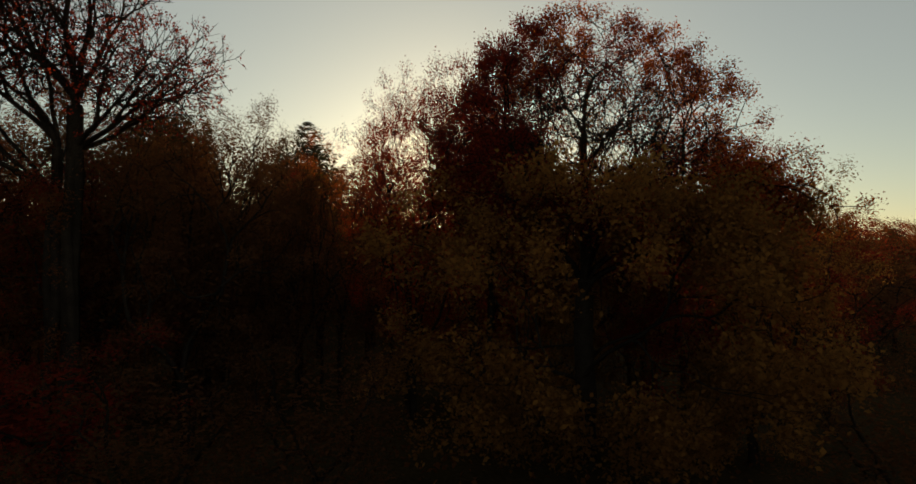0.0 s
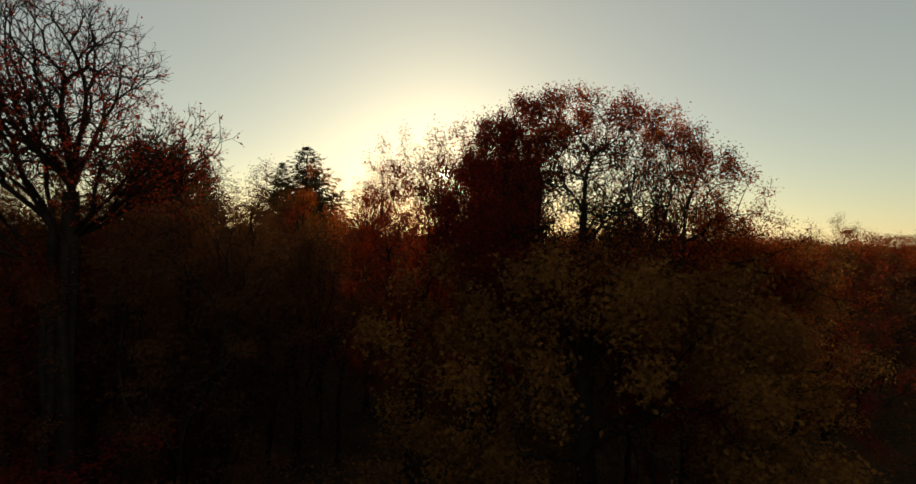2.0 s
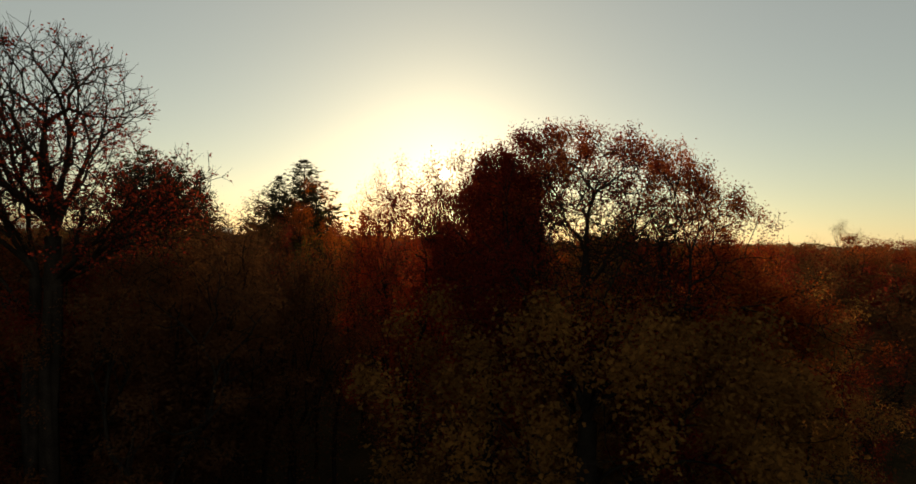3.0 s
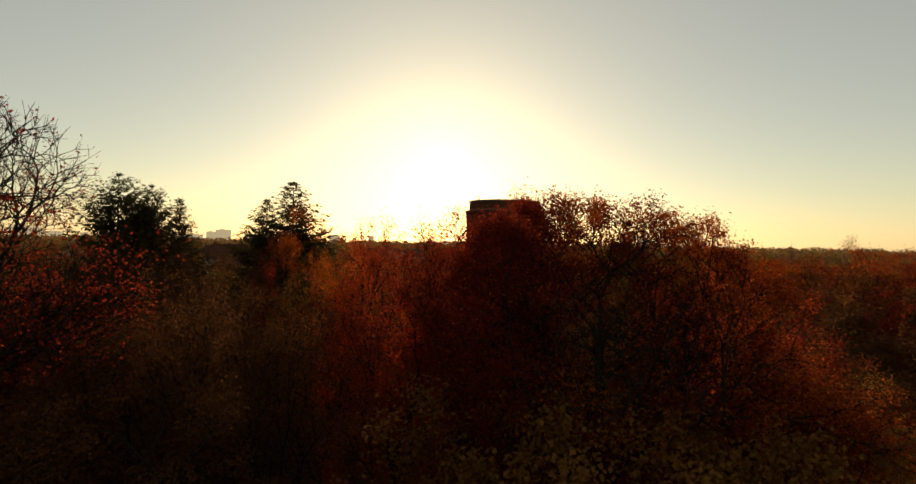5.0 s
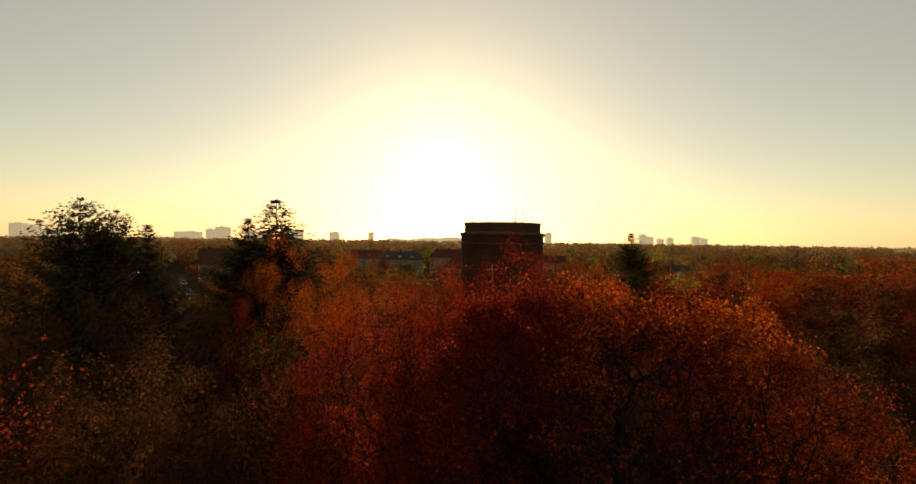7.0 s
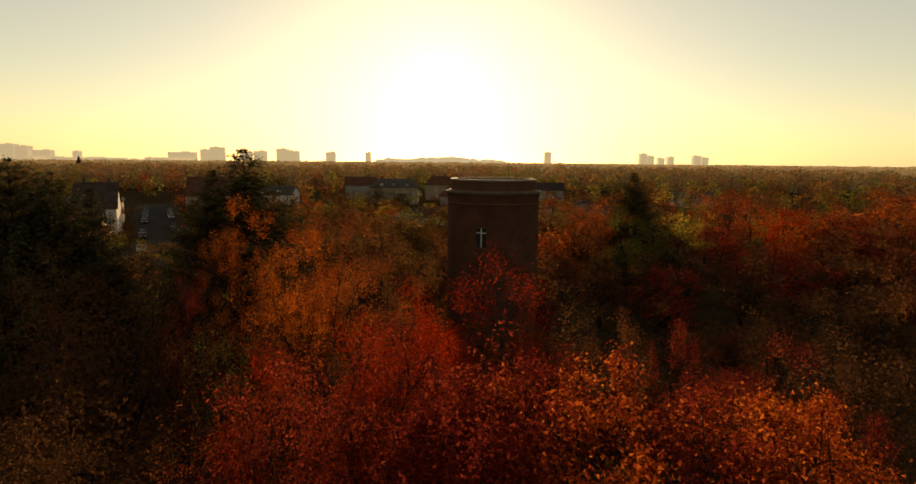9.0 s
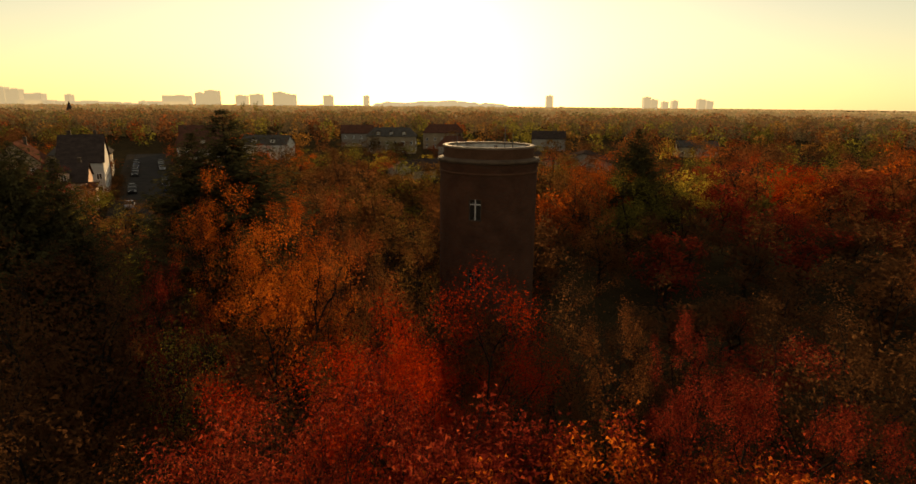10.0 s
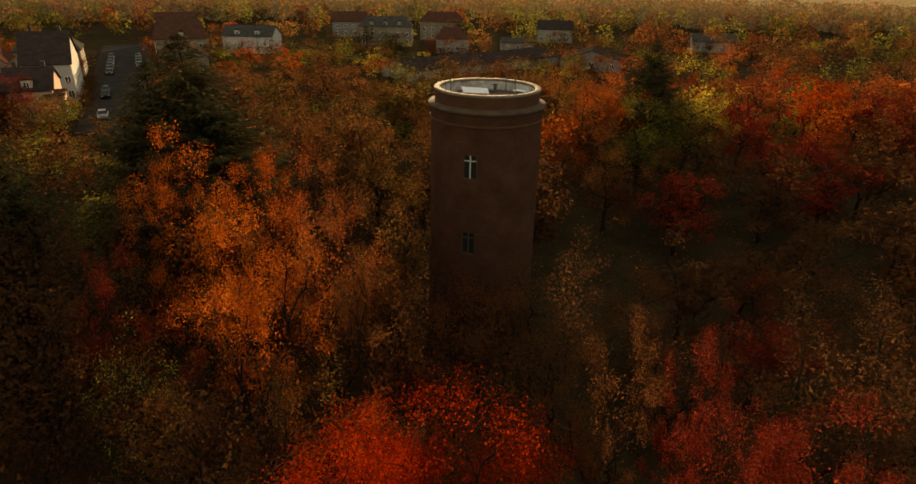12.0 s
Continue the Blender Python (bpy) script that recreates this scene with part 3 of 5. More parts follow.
# ---- cars ----
def make_car():
    t = thing("parked_car", STREET @ pose(-3.6, 0, 0.03), "silver parked car at the kerb", "car", "cars parked along the street")
    prof = [(-2.1, 0.35), (-2.15, 0.75), (-2.0, 0.9), (-0.95, 0.98), (1.55, 1.0), (2.1, 0.95), (2.18, 0.6), (2.1, 0.35)]
    bm = bmesh.new()
    L, R = [bm.verts.new((-0.86, y, z)) for y, z in prof], [bm.verts.new((0.86, y, z)) for y, z in prof]
    bm.faces.new(L)
    bm.faces.new(R[::-1])
    for i in range(len(prof)):
        j = (i + 1) % len(prof)
        bm.faces.new((L[j], L[i], R[i], R[j]))
    bmesh.ops.bevel(bm, geom=list(bm.edges), offset=0.06, segments=2, affect="EDGES")
    part("body", bm, CAR_PAINT["silver"], t)
    bm = bmesh.new()
    lo = [bm.verts.new(p) for p in ((-0.8, -1.0, 0.96), (0.8, -1.0, 0.96), (0.8, 1.85, 0.97), (-0.8, 1.85, 0.97))]
    hi = [bm.verts.new(p) for p in ((-0.62, -0.25, 1.42), (0.62, -0.25, 1.42), (0.62, 1.2, 1.43), (-0.62, 1.2, 1.43))]
    bm.faces.new(hi)
    for i in range(4):
        j = (i + 1) % 4
        bm.faces.new((lo[i], lo[j], hi[j], hi[i]))
    part("windows", bm, GLASS, t, "dark car windows")
    part("roof", new_box(-0.62, 0.62, -0.22, 1.18, 1.42, 1.47, bevel=0.02), CAR_PAINT["silver"], t)
    for x in (-0.8, 0.8):
        for y in (-1.35, 1.3):
            bm = bmesh.new()
            bmesh.ops.create_cone(bm, cap_ends=True, segments=18, radius1=0.31, radius2=0.31, depth=0.2, matrix=Matrix.Translation((x, y, 0.31)) @ Matrix.Rotation(math.pi / 2, 4, "Y"))
            wheel = part("wheel", bm, RUBBER, t)
            bm = bmesh.new()
            bmesh.ops.create_cone(bm, cap_ends=True, segments=14, radius1=0.2, radius2=0.2, depth=0.22, matrix=Matrix.Translation((x, y, 0.31)) @ Matrix.Rotation(math.pi / 2, 4, "Y"))
            part("rim", bm, STEEL, wheel)
    for x in (-0.62, 0.62):
        part("headlight", new_box(x - 0.16, x + 0.16, -2.17, -2.08, 0.66, 0.8, bevel=0.02), LENS, t)
    return t


first_car = make_car()
CARS = [(-3.6, 21.5, "black"), (-3.7, 27.5, "grey"), (-3.6, 56.0, "grey"), (-3.6, 62.5, "grey"), (-3.7, 69.0, "black"), (-3.6, 75.5, "blue"), (-3.6, 82, "black"), (-3.6, 90, "grey"),
        (3.6, 20.0, "blue"), (3.6, 32.0, "grey"), (3.6, 37.5, "black"), (3.7, 68.0, "silver"), (3.6, 74.5, "grey"), (3.6, 81, "grey"), (3.6, 88, "black")]
for u, v, col in CARS:
    c = copy_thing(first_car, STREET @ pose(u, v, 0.03, 0, 0, 0.8 if u < 0 else -1.0))
    tagged(c, "%s parked car at the kerb" % col)
    for o in c.children:
        if o.name.split(".")[0] in ("body", "roof"):
            o.material_slots[0].link = "OBJECT"
            o.material_slots[0].material = CAR_PAINT[col]


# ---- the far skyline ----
# a steady emission imitates lit haze in front of the blocks and hill
HAZE_GLOW = bpy.data.materials.new("hazy_distance")
HAZE_GLOW.use_nodes = True
hn, hl = HAZE_GLOW.node_tree.nodes, HAZE_GLOW.node_tree.links
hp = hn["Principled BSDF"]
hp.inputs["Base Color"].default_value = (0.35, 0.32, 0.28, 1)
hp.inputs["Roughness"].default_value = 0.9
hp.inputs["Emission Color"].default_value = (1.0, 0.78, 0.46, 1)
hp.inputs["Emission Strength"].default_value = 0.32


def haze_glow_woods(key, a, b, c, veil):
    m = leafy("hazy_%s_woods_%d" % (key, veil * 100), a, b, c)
    zp = m.node_tree.nodes["Principled BSDF"]        # haze is painted in as emission, so the far trees glow
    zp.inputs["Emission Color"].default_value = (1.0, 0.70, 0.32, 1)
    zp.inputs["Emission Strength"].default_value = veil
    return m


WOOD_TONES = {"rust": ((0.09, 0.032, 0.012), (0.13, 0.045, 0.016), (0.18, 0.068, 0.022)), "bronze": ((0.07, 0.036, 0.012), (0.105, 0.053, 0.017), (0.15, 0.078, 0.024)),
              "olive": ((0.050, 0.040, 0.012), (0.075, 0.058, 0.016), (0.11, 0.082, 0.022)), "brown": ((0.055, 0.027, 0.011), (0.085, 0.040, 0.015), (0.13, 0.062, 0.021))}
HAZE_GLOW_WOODS = [{k: haze_glow_woods(k, *v, veil) for k, v in WOOD_TONES.items()} for veil in (0.045, 0.22, 0.40)]


def skyline():
    rng = random.Random(11)
    blocks = [(-2562, -2486, 76), (-2480, -2409, 66), (-2383, -2290, 45), (-2421, -2236, 12), (-2165, -2141, 41), (-2221, -1892, 8), (-1885, -1778, 2), (-1776, -1743, 12), (-1728, -1509, 13), (-1650, -1511, 42),
              (-1476, -1425, 57), (-1425, -1358, 69), (-1265, -1211, 46), (-1192, -1133, 52), (-1072, -1016, 64), (-1016, -960, 54), (-812, -768, 50), (-606, -582, 50), (318, 352, 60),
              (802, 836, 57), (838, 871, 46), (895, 923, 36), (943, 971, 42), (1071, 1105, 49), (1109, 1143, 41)]
    for x0, x1, z in blocks:
        t = thing("apartment_block", pose((x0 + x1) / 2, 3000, -30), "hazy concrete apartment block on the horizon", "building", "blocks on the horizon")
        w = (x1 - x0) / 2
        bm = new_box(-w, w, 0, 40, -5, z + 30)
        part("wall", bm, HAZE_GLOW, t)
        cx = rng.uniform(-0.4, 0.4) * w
        part("lift_house", new_box(cx - w * 0.25, cx + w * 0.25, 8, 30, z + 30, z + 34), HAZE_GLOW, t)
    bm = bmesh.new()
    n = 60
    top, bot = [], []
    for i in range(n + 1):
        u = i / n
        x = -560 + 700 * u
        h = 32 * math.sin(math.pi * u) ** 0.6 + 14 * noise.noise((u * 6, 0, 0)) + 9 * noise.noise((u * 25, 1, 0))
        top.append(bm.verts.new((x * 1.33, 4000 + 60 * math.sin(u * 3), max(-60, h - 2))))
        bot.append(bm.verts.new((x * 1.33, 3700, -60)))
    back = [bm.verts.new((v.co.x, 4400, -60)) for v in top]
    for i in range(n):
        bm.faces.new((bot[i], bot[i + 1], top[i + 1], top[i]))
        bm.faces.new((top[i], top[i + 1], back[i + 1], back[i]))
    setting("backdrop_hill", bm, HAZE_GLOW, "hazy wooded hill on the horizon", "hill")


skyline()


# ---- trees ----
def tubes(segs, sides):
    """Tapered tubes: rows of x0 y0 z0 r0 x1 y1 z1 r1."""
    s = np.asarray(segs, np.float64)
    a, b, ra, rb = s[:, 0:3], s[:, 4:7], s[:, 3], s[:, 7]
    d = b - a
    d /= np.linalg.norm(d, axis=1, keepdims=True) + 1e-9
    ref = np.where(np.abs(d[:, 2:3]) < 0.9, (0.0, 0.0, 1.0), (1.0, 0.0, 0.0))
    u = np.cross(d, ref)
    u /= np.linalg.norm(u, axis=1, keepdims=True)
    v = np.cross(d, u)
    ang = np.arange(sides) * 2 * np.pi / sides
    ring = np.cos(ang)[None, :, None] * u[:, None] + np.sin(ang)[None, :, None] * v[:, None]
    va, vb = a[:, None] + ring * ra[:, None, None], b[:, None] + ring * rb[:, None, None]
    verts = np.concatenate([va, vb], 1).reshape(-1, 3)
    i = np.arange(sides)
    f = np.stack([i, (i + 1) % sides, sides + (i + 1) % sides, sides + i], 1)
    faces = (np.arange(len(s)) * 2 * sides)[:, None, None] + f[None]
    return verts, faces.reshape(-1, 4)


def limbs(rng, base, tips, trunk_r, fork, sweep=0.06, least=0.007, thin=0.5, bow=0.42, kink=0.018, boughs=0):
    """Branches from one trunk to all the tips, splitting again and again. fork: the height of the first fork."""
    total, segs, ends = len(tips), [], []

    def radius(n):
        return max(least, trunk_r * (n / total) ** thin)

    def curve(p, d, q, r0, r1, n):
        ln = np.linalg.norm(q - p)
        c = p + d * ln * bow
        last, lr = p, r0
        for k in range(1, n + 1):
            u = k / n
            x = (1 - u) ** 2 * p + 2 * u * (1 - u) * c + u * u * q
            if 0 < k < n:
                x = x + rng.normal(0, kink, 3) * ln
            r = r0 + (r1 - r0) * u
            segs.append((*last, lr, *x, r))
            last, lr = x, r
        e = q - c
        return e / (np.linalg.norm(e) + 1e-9)

    def split(p, d, pts):
        n = len(pts)
        if n == 1:
            e = curve(p, d, pts[0], radius(1) * 1.2, least * 0.8, 3)
            ends.append((pts[0], e))
            return
        c = pts.mean(0)
        ln = np.linalg.norm(c - p)
        q = p + (c - p) * rng.uniform(0.3, 0.52) + rng.normal(0, sweep, 3) * ln
        e = curve(p, d, q, radius(n), radius(n) * 0.82, 4 if n > 12 else 2)
        g = pts - c
        w, vec = np.linalg.eigh(g.T @ g + 1e-6 * np.eye(3))
        axis = vec[:, 2] + rng.normal(0, 0.35, 3)
        order = np.argsort(g @ axis)
        cut = int(np.clip(round(n * rng.uniform(0.32, 0.68)), 1, n - 1))
        split(q, e, pts[order[:cut]])
        split(q, e, pts[order[cut:]])

    top = np.array((base[0] + rng.normal(0, 0.15), base[1] + rng.normal(0, 0.15), fork))
    d = curve(np.array(base, float), np.array((0, 0, 1.0)), top, trunk_r * 1.25, trunk_r, 6)
    segs.append((base[0], base[1], base[2] - 0.6, trunk_r * 1.9, base[0], base[1], base[2] + 0.35, trunk_r * 1.2))
    out = tips[:, :2] - top[:2]
    order = np.argsort(np.arctan2(out[:, 1], out[:, 0]))
    if boughs:                                  # a leader goes on upwards, the boughs stand round it
        reach = np.hypot(out[:, 0], out[:, 1])
        inner = reach < np.quantile(reach, 0.22)
        split(top, d, tips[inner])
        order = order[~inner[order]]
    for g in np.array_split(order, boughs or (3 if total > 60 else 2)):
        split(top, d, tips[g])
    return segs, ends


def leaves(rng, centres, size, slim=0.55, flat=0.35, outwards=None, small=False):
    """Small pointed leaves, one folded face each, turned at random; flat: how far they lie level; outwards: the way that each tends to face; small: three-cornered."""
    n = len(centres)
    nor = rng.normal(0, 1, (n, 3))
    nor[:, 2] = np.abs(nor[:, 2]) + flat
    if outwards is not None:
        nor = nor * 0.55 + outwards / (np.linalg.norm(outwards, axis=1, keepdims=True) + 1e-6)
    nor /= np.linalg.norm(nor, axis=1, keepdims=True)
    a = rng.normal(0, 1, (n, 3))
    a -= nor * (a * nor).sum(1, keepdims=True)
    a /= np.linalg.norm(a, axis=1, keepdims=True)
    b = np.cross(nor, a)
    s = (size * rng.uniform(0.6, 1.35, n))[:, None] * 0.5
    if small:
        v = np.stack([centres - a * s - b * s * slim * 0.7, centres - a * s * 0.7 + b * s * slim, centres + a * s], 1)
        return v.reshape(-1, 3), np.arange(3 * n).reshape(-1, 3)
    v = np.stack([centres - a * s, centres + b * s * slim - a * s * 0.15 + nor * s * 0.15, centres + a * s, centres - b * s * slim - a * s * 0.15 + nor * s * 0.15], 1)
    return v.reshape(-1, 3), np.arange(4 * n).reshape(-1, 4)


def crown_tips(rng, n, h, r, low, lumps=0.28, inner=0.45, flat_top=1.0, clumps=0):
    """Tip points of an uneven round crown between the heights low and h, gathered in clumps where asked."""
    m = clumps or n
    d = rng.normal(0, 1, (m, 3))
    d /= np.linalg.norm(d, axis=1, keepdims=True)
    seed = rng.uniform(0, 50)
    bump = np.array([1 + lumps * noise.noise((x * 1.7 + seed, y * 1.7, z * 1.7)) * 1.6 for x, y, z in d])
    k = rng.uniform(inner, 1, m) ** 0.6 * bump
    mid, half = (h + low) / 2, (h - low) / 2
    z = np.sign(d[:, 2]) * np.abs(d[:, 2]) ** flat_top
    p = np.stack([d[:, 0] * r * k, d[:, 1] * r * k, mid + z * half * np.minimum(k, 1.06)], 1)
    if clumps:
        own = np.concatenate([np.arange(m), rng.integers(0, m, n - m)])
        e = rng.normal(0, 1, (n, 3)) * (0.75, 0.75, 1.25)
        p = p[own] + e * r * 0.12
    return p


def twigs(rng, ends, count, length, segs, thick=0.009):
    """Fine twigs past the branch ends; returns points along them."""
    spots = []
    for p, e in ends:
        for _ in range(count):
            d = e + rng.normal(0, 0.55, 3)
            d[2] += 0.5
            d /= np.linalg.norm(d)
            q = p + d * length * rng.uniform(0.4, 1.0)
            segs.append((*p, thick, *q, thick * 0.5))
            spots += [p + (q - p) * rng.uniform(0.2, 1.0)]
    return np.array(spots)


def tree_meshes(name, seed, h, r, low, tips, per_tip, leaf, trunk_r, fork, twig=2, twig_len=0.5, spread=0.28, sides=4, lumps=0.28, inner=0.45, clumps=0, core=0, core_leaf=0.7, fill=0.62):
    rng = np.random.default_rng(seed)
    pts = crown_tips(rng, tips, h, r, low, lumps, inner, 1.0, clumps)
    segs, ends = limbs(rng, (0, 0, 0), pts, trunk_r, fork)
    spots = twigs(rng, ends, twig, twig_len, segs)
    k = rng.integers(0, len(spots), tips * per_tip)
    off = rng.normal(0, spread, (len(k), 3))
    heart = np.array((0, 0, low + (h - low) * 0.35))
    lv, lf = leaves(rng, spots[k] + off, leaf, 0.6, 0.35, off / spread + 0.8 * (spots[k] - heart) / r, True)
    if core:                                    # the dense shaded leaf sprays near the heart of the crown
        g = rng.normal(0, 1, (core, 3))
        g *= (fill * rng.uniform(0.01, 1, core) ** 0.5 / np.linalg.norm(g, axis=1))[:, None]
        cv, cf = leaves(rng, np.stack([g[:, 0] * r, g[:, 1] * r, (h + low) / 2 - 0.05 * h + g[:, 2] * (h - low) * 0.5], 1), core_leaf, 0.7, small=True)
        lv, lf = np.concatenate([lv, cv]), np.concatenate([lf, cf + len(lv)])
    return quads(name + "_trunk", *tubes(segs, sides), (BARK,), True), quads(name + "_crown", lv, lf, (LEAF["brown"],))


def conifer_meshes(name, seed, h, r, low, tiers, per_tier, droop=0.25, step=0.32, taper=1.5):
    """A trunk with whorls of drooping boughs, each set with needle sprays."""
    rng = np.random.default_rng(seed)
    segs = [(0, 0, h * k / 10 - (0.6 if k == 0 else 0), 0.26 * (1 - k / 10) + 0.02, 0, 0, h * (k + 1) / 10, 0.26 * (1 - (k + 1) / 10) + 0.015) for k in range(10)]
    C = []
    for t in range(tiers):
        u = (t + rng.uniform(0, 1)) / tiers
        z = low + (h - low) * u ** 0.9
        reach = r * (1 - u ** taper) + 0.12
        for b in range(per_tier):
            a = rng.uniform(0, 2 * np.pi)
            ln = reach * rng.uniform(0.5, 1.12)
            d = np.array((np.cos(a), np.sin(a), 0.0))
            m = max(2, int(ln / step))
            last = np.array((0, 0, z))
            for k in range(1, m + 1):
                s = k / m
                p = np.array((0, 0, z)) + d * ln * s + np.array((0, 0, 1.0)) * (-(droop - 0.4 * u) * ln * s + 0.28 * ln * s * s)
                if k % 2 == 0 or k == m:
                    segs.append((*last, 0.03 * (1.1 - s) + 0.006, *p, 0.03 * (1.05 - s) + 0.005))
                    last = p
                side = np.array((-d[1], d[0], 0))
                w = 0.18 * ln * (1.05 - s) + 0.14 + 0.2 * min(1.0, ln / 2)
                for sg in (-1, 1):
                    C.append((p, d * 0.7 + side * sg * 0.8 + np.array((0, 0, -0.28)), w))
                    C.append((p + rng.normal(0, 0.1, 3), d * 0.9 + side * sg * 0.4 + np.array((0, 0, -0.1)), w * 0.8))
                C.append((p + rng.normal(0, 0.12, 3), d * 0.4 + np.array((0, 0, -0.8)) + rng.normal(0, 0.3, 3), w * 0.7))
    p = np.array([c[0] for c in C])
    ax = np.array([c[1] for c in C]) + rng.normal(0, 0.18, (len(C), 3))
    ax /= np.linalg.norm(ax, axis=1, keepdims=True)
    w = np.array([c[2] for c in C])[:, None] * rng.uniform(0.7, 1.3, (len(C), 1))
    nr = rng.normal(0, 0.5, (len(C), 3)) + (0, 0, 1.0)
    b = np.cross(ax, nr)
    b /= np.linalg.norm(b, axis=1, keepdims=True)
    q = p + ax * w
    v = np.stack([p, p + ax * w * 0.45 + b * (0.035 + 0.10 * w), q, p + ax * w * 0.45 - b * (0.035 + 0.10 * w)], 1).reshape(-1, 3)
    return quads(name + "_trunk", *tubes(segs, 3), (BARK,), True), quads(name + "_needles", v, np.arange(len(v)).reshape(-1, 4), (LEAF["needle"],))


def plant(name, meshes, x, y, scale, turn, leaf_key, label, category="tree", group="", tall=1.0, sink=0.0):
    t = thing(name, Matrix.LocRotScale((x, y, ground_z(x, y) - sink), Euler((0, 0, radians(turn))), (scale, scale, scale * tall)), label, category, group)
    part("trunk", meshes[0], None, t)
    c = part("crown", meshes[1], None, t)
    c.material_slots[0].link = "OBJECT"
    c.material_slots[0].material = LEAF[leaf_key]
    return t


# the wide dome-crowned tree in front
def dome_tree():
    rng = np.random.default_rng(3)
    x0, y0 = 5.0, 25.8
    d = rng.normal(0, 1, (4200, 3))
    d /= np.linalg.norm(d, axis=1, keepdims=True)
    d = d[d[:, 2] > -0.42][:2500]
    k = rng.uniform(0.12, 1.0, len(d)) ** 0.5
    wob = np.array([1 + 0.09 * noise.noise((a * 3, b * 3, c * 3)) for a, b, c in d])
    k *= np.where(d[:, 2] > 0, (np.abs(d) ** 3.1).sum(1) ** (-1 / 3.1), 1.0)     # square-shouldered
    mid = np.array((0.35, 2.2, 11.2))
    tips = mid + np.stack([d[:, 0] * 6.3, d[:, 1] * 5.2, np.where(d[:, 2] > 0, d[:, 2] * 7.3, d[:, 2] * 5.0)], 1) * (k * wob)[:, None]
    tips[:, 2] += (0.35 * np.exp(-((tips[:, 0] + 0.7) / 1.8) ** 2) - 0.05 * tips[:, 0]) * np.clip((tips[:, 2] - 13.0) / 5.0, 0, 1)      # a little higher on one side
    low = crown_tips(rng, 340, 12.2, 8.8, 0.8, 0.2, 0.5, 0.6)
    low = low[(low[:, 1] < 3.6)] + (0.2, 0, 0)
    side = rng.normal(0, 1, (260, 3)) * (1.15, 1.3, 0.55) + (6.7, 0.6, 12.0)         # a drooping side bough
    side[:, 2] -= 0.55 * (side[:, 0] - 6.7)
    tips = np.concatenate([tips, side[(side[:, 0] > 4.6) & (side[:, 0] < 9.4)]])
    segs, ends = limbs(rng, (0, 0, 0), tips, 0.44, 7.2, 0.03, 0.019, 0.45, 0.30, 0.011, 7)
    s2, e2 = limbs(rng, (0.05, 0.05, 0), low, 0.2, 3.0)
    spots = twigs(rng, ends, 4, 0.45, segs, 0.013)
    low_spots = twigs(rng, e2, 4, 0.8, s2)
    t = thing("maple_tree", pose(x0, y0, ground_z(x0, y0)), "broad dome-crowned maple with red, rusty and golden leaves", "tree")
    part("trunk", quads("dome_trunk", *tubes(segs + s2, 3), (BARK,), True), None, t)
    rim = np.linalg.norm((spots - mid) / (6.5, 5.4, 7.6), axis=1)
    shell = np.clip(rim, 0.2, 1.05) ** 5
    high = np.clip((spots[:, 2] - 14.2) / 4.0, 0.0, 1.0) ** 1.5                  # leaves cling to the top of the crown
    flank = np.clip((-spots[:, 0] - 1.0) / 3.0, 0, 1) + 0.75 * np.clip((spots[:, 0] - 3.6) / 2.0, 0, 1)
    base = np.clip((13.3 - spots[:, 2]) / 2.0, 0, 1)                             # and fill its foot
    p = (shell * (0.05 + high + 0.6 * flank + 0.12 * np.clip((spots[:, 0] - 1.0) / 3.0, 0, 1)) + 0.34 * base) * rng.uniform(0.35, 1.0, len(spots))
    k = rng.choice(len(spots), 185000, p=p / p.sum())
    c = spots[k] + rng.normal(0, 0.21, (len(k), 3))
    patch = np.array([noise.noise((x * 0.45, y * 0.45, z * 0.45)) for x, y, z in c])
    gold = 0.16 * c[:, 0] + 1.6 * patch + rng.normal(0, 0.35, len(c)) > 0.0
    part("crown", quads("dome_crown", *leaves(rng, c[gold], 0.097, 0.75, small=True), (LEAF["amber"],)), None, t, "thin amber and golden leaves")
    part("crown", quads("dome_crown_red", *leaves(rng, c[~gold], 0.097, 0.75, small=True), (LEAF["crimson"],)), None, t, "dark red leaves on one flank")
    k = rng.integers(0, len(low_spots), 48000)
    c = low_spots[k] + rng.normal(0, 0.36, (len(k), 3))
    c = c[c[:, 2] > 0.4]
    part("lower_crown", quads("dome_low", *leaves(rng, c, 0.17, 0.75), (LEAF["bronze"],)), None, t, "dense olive-brown lower foliage")


dome_tree()


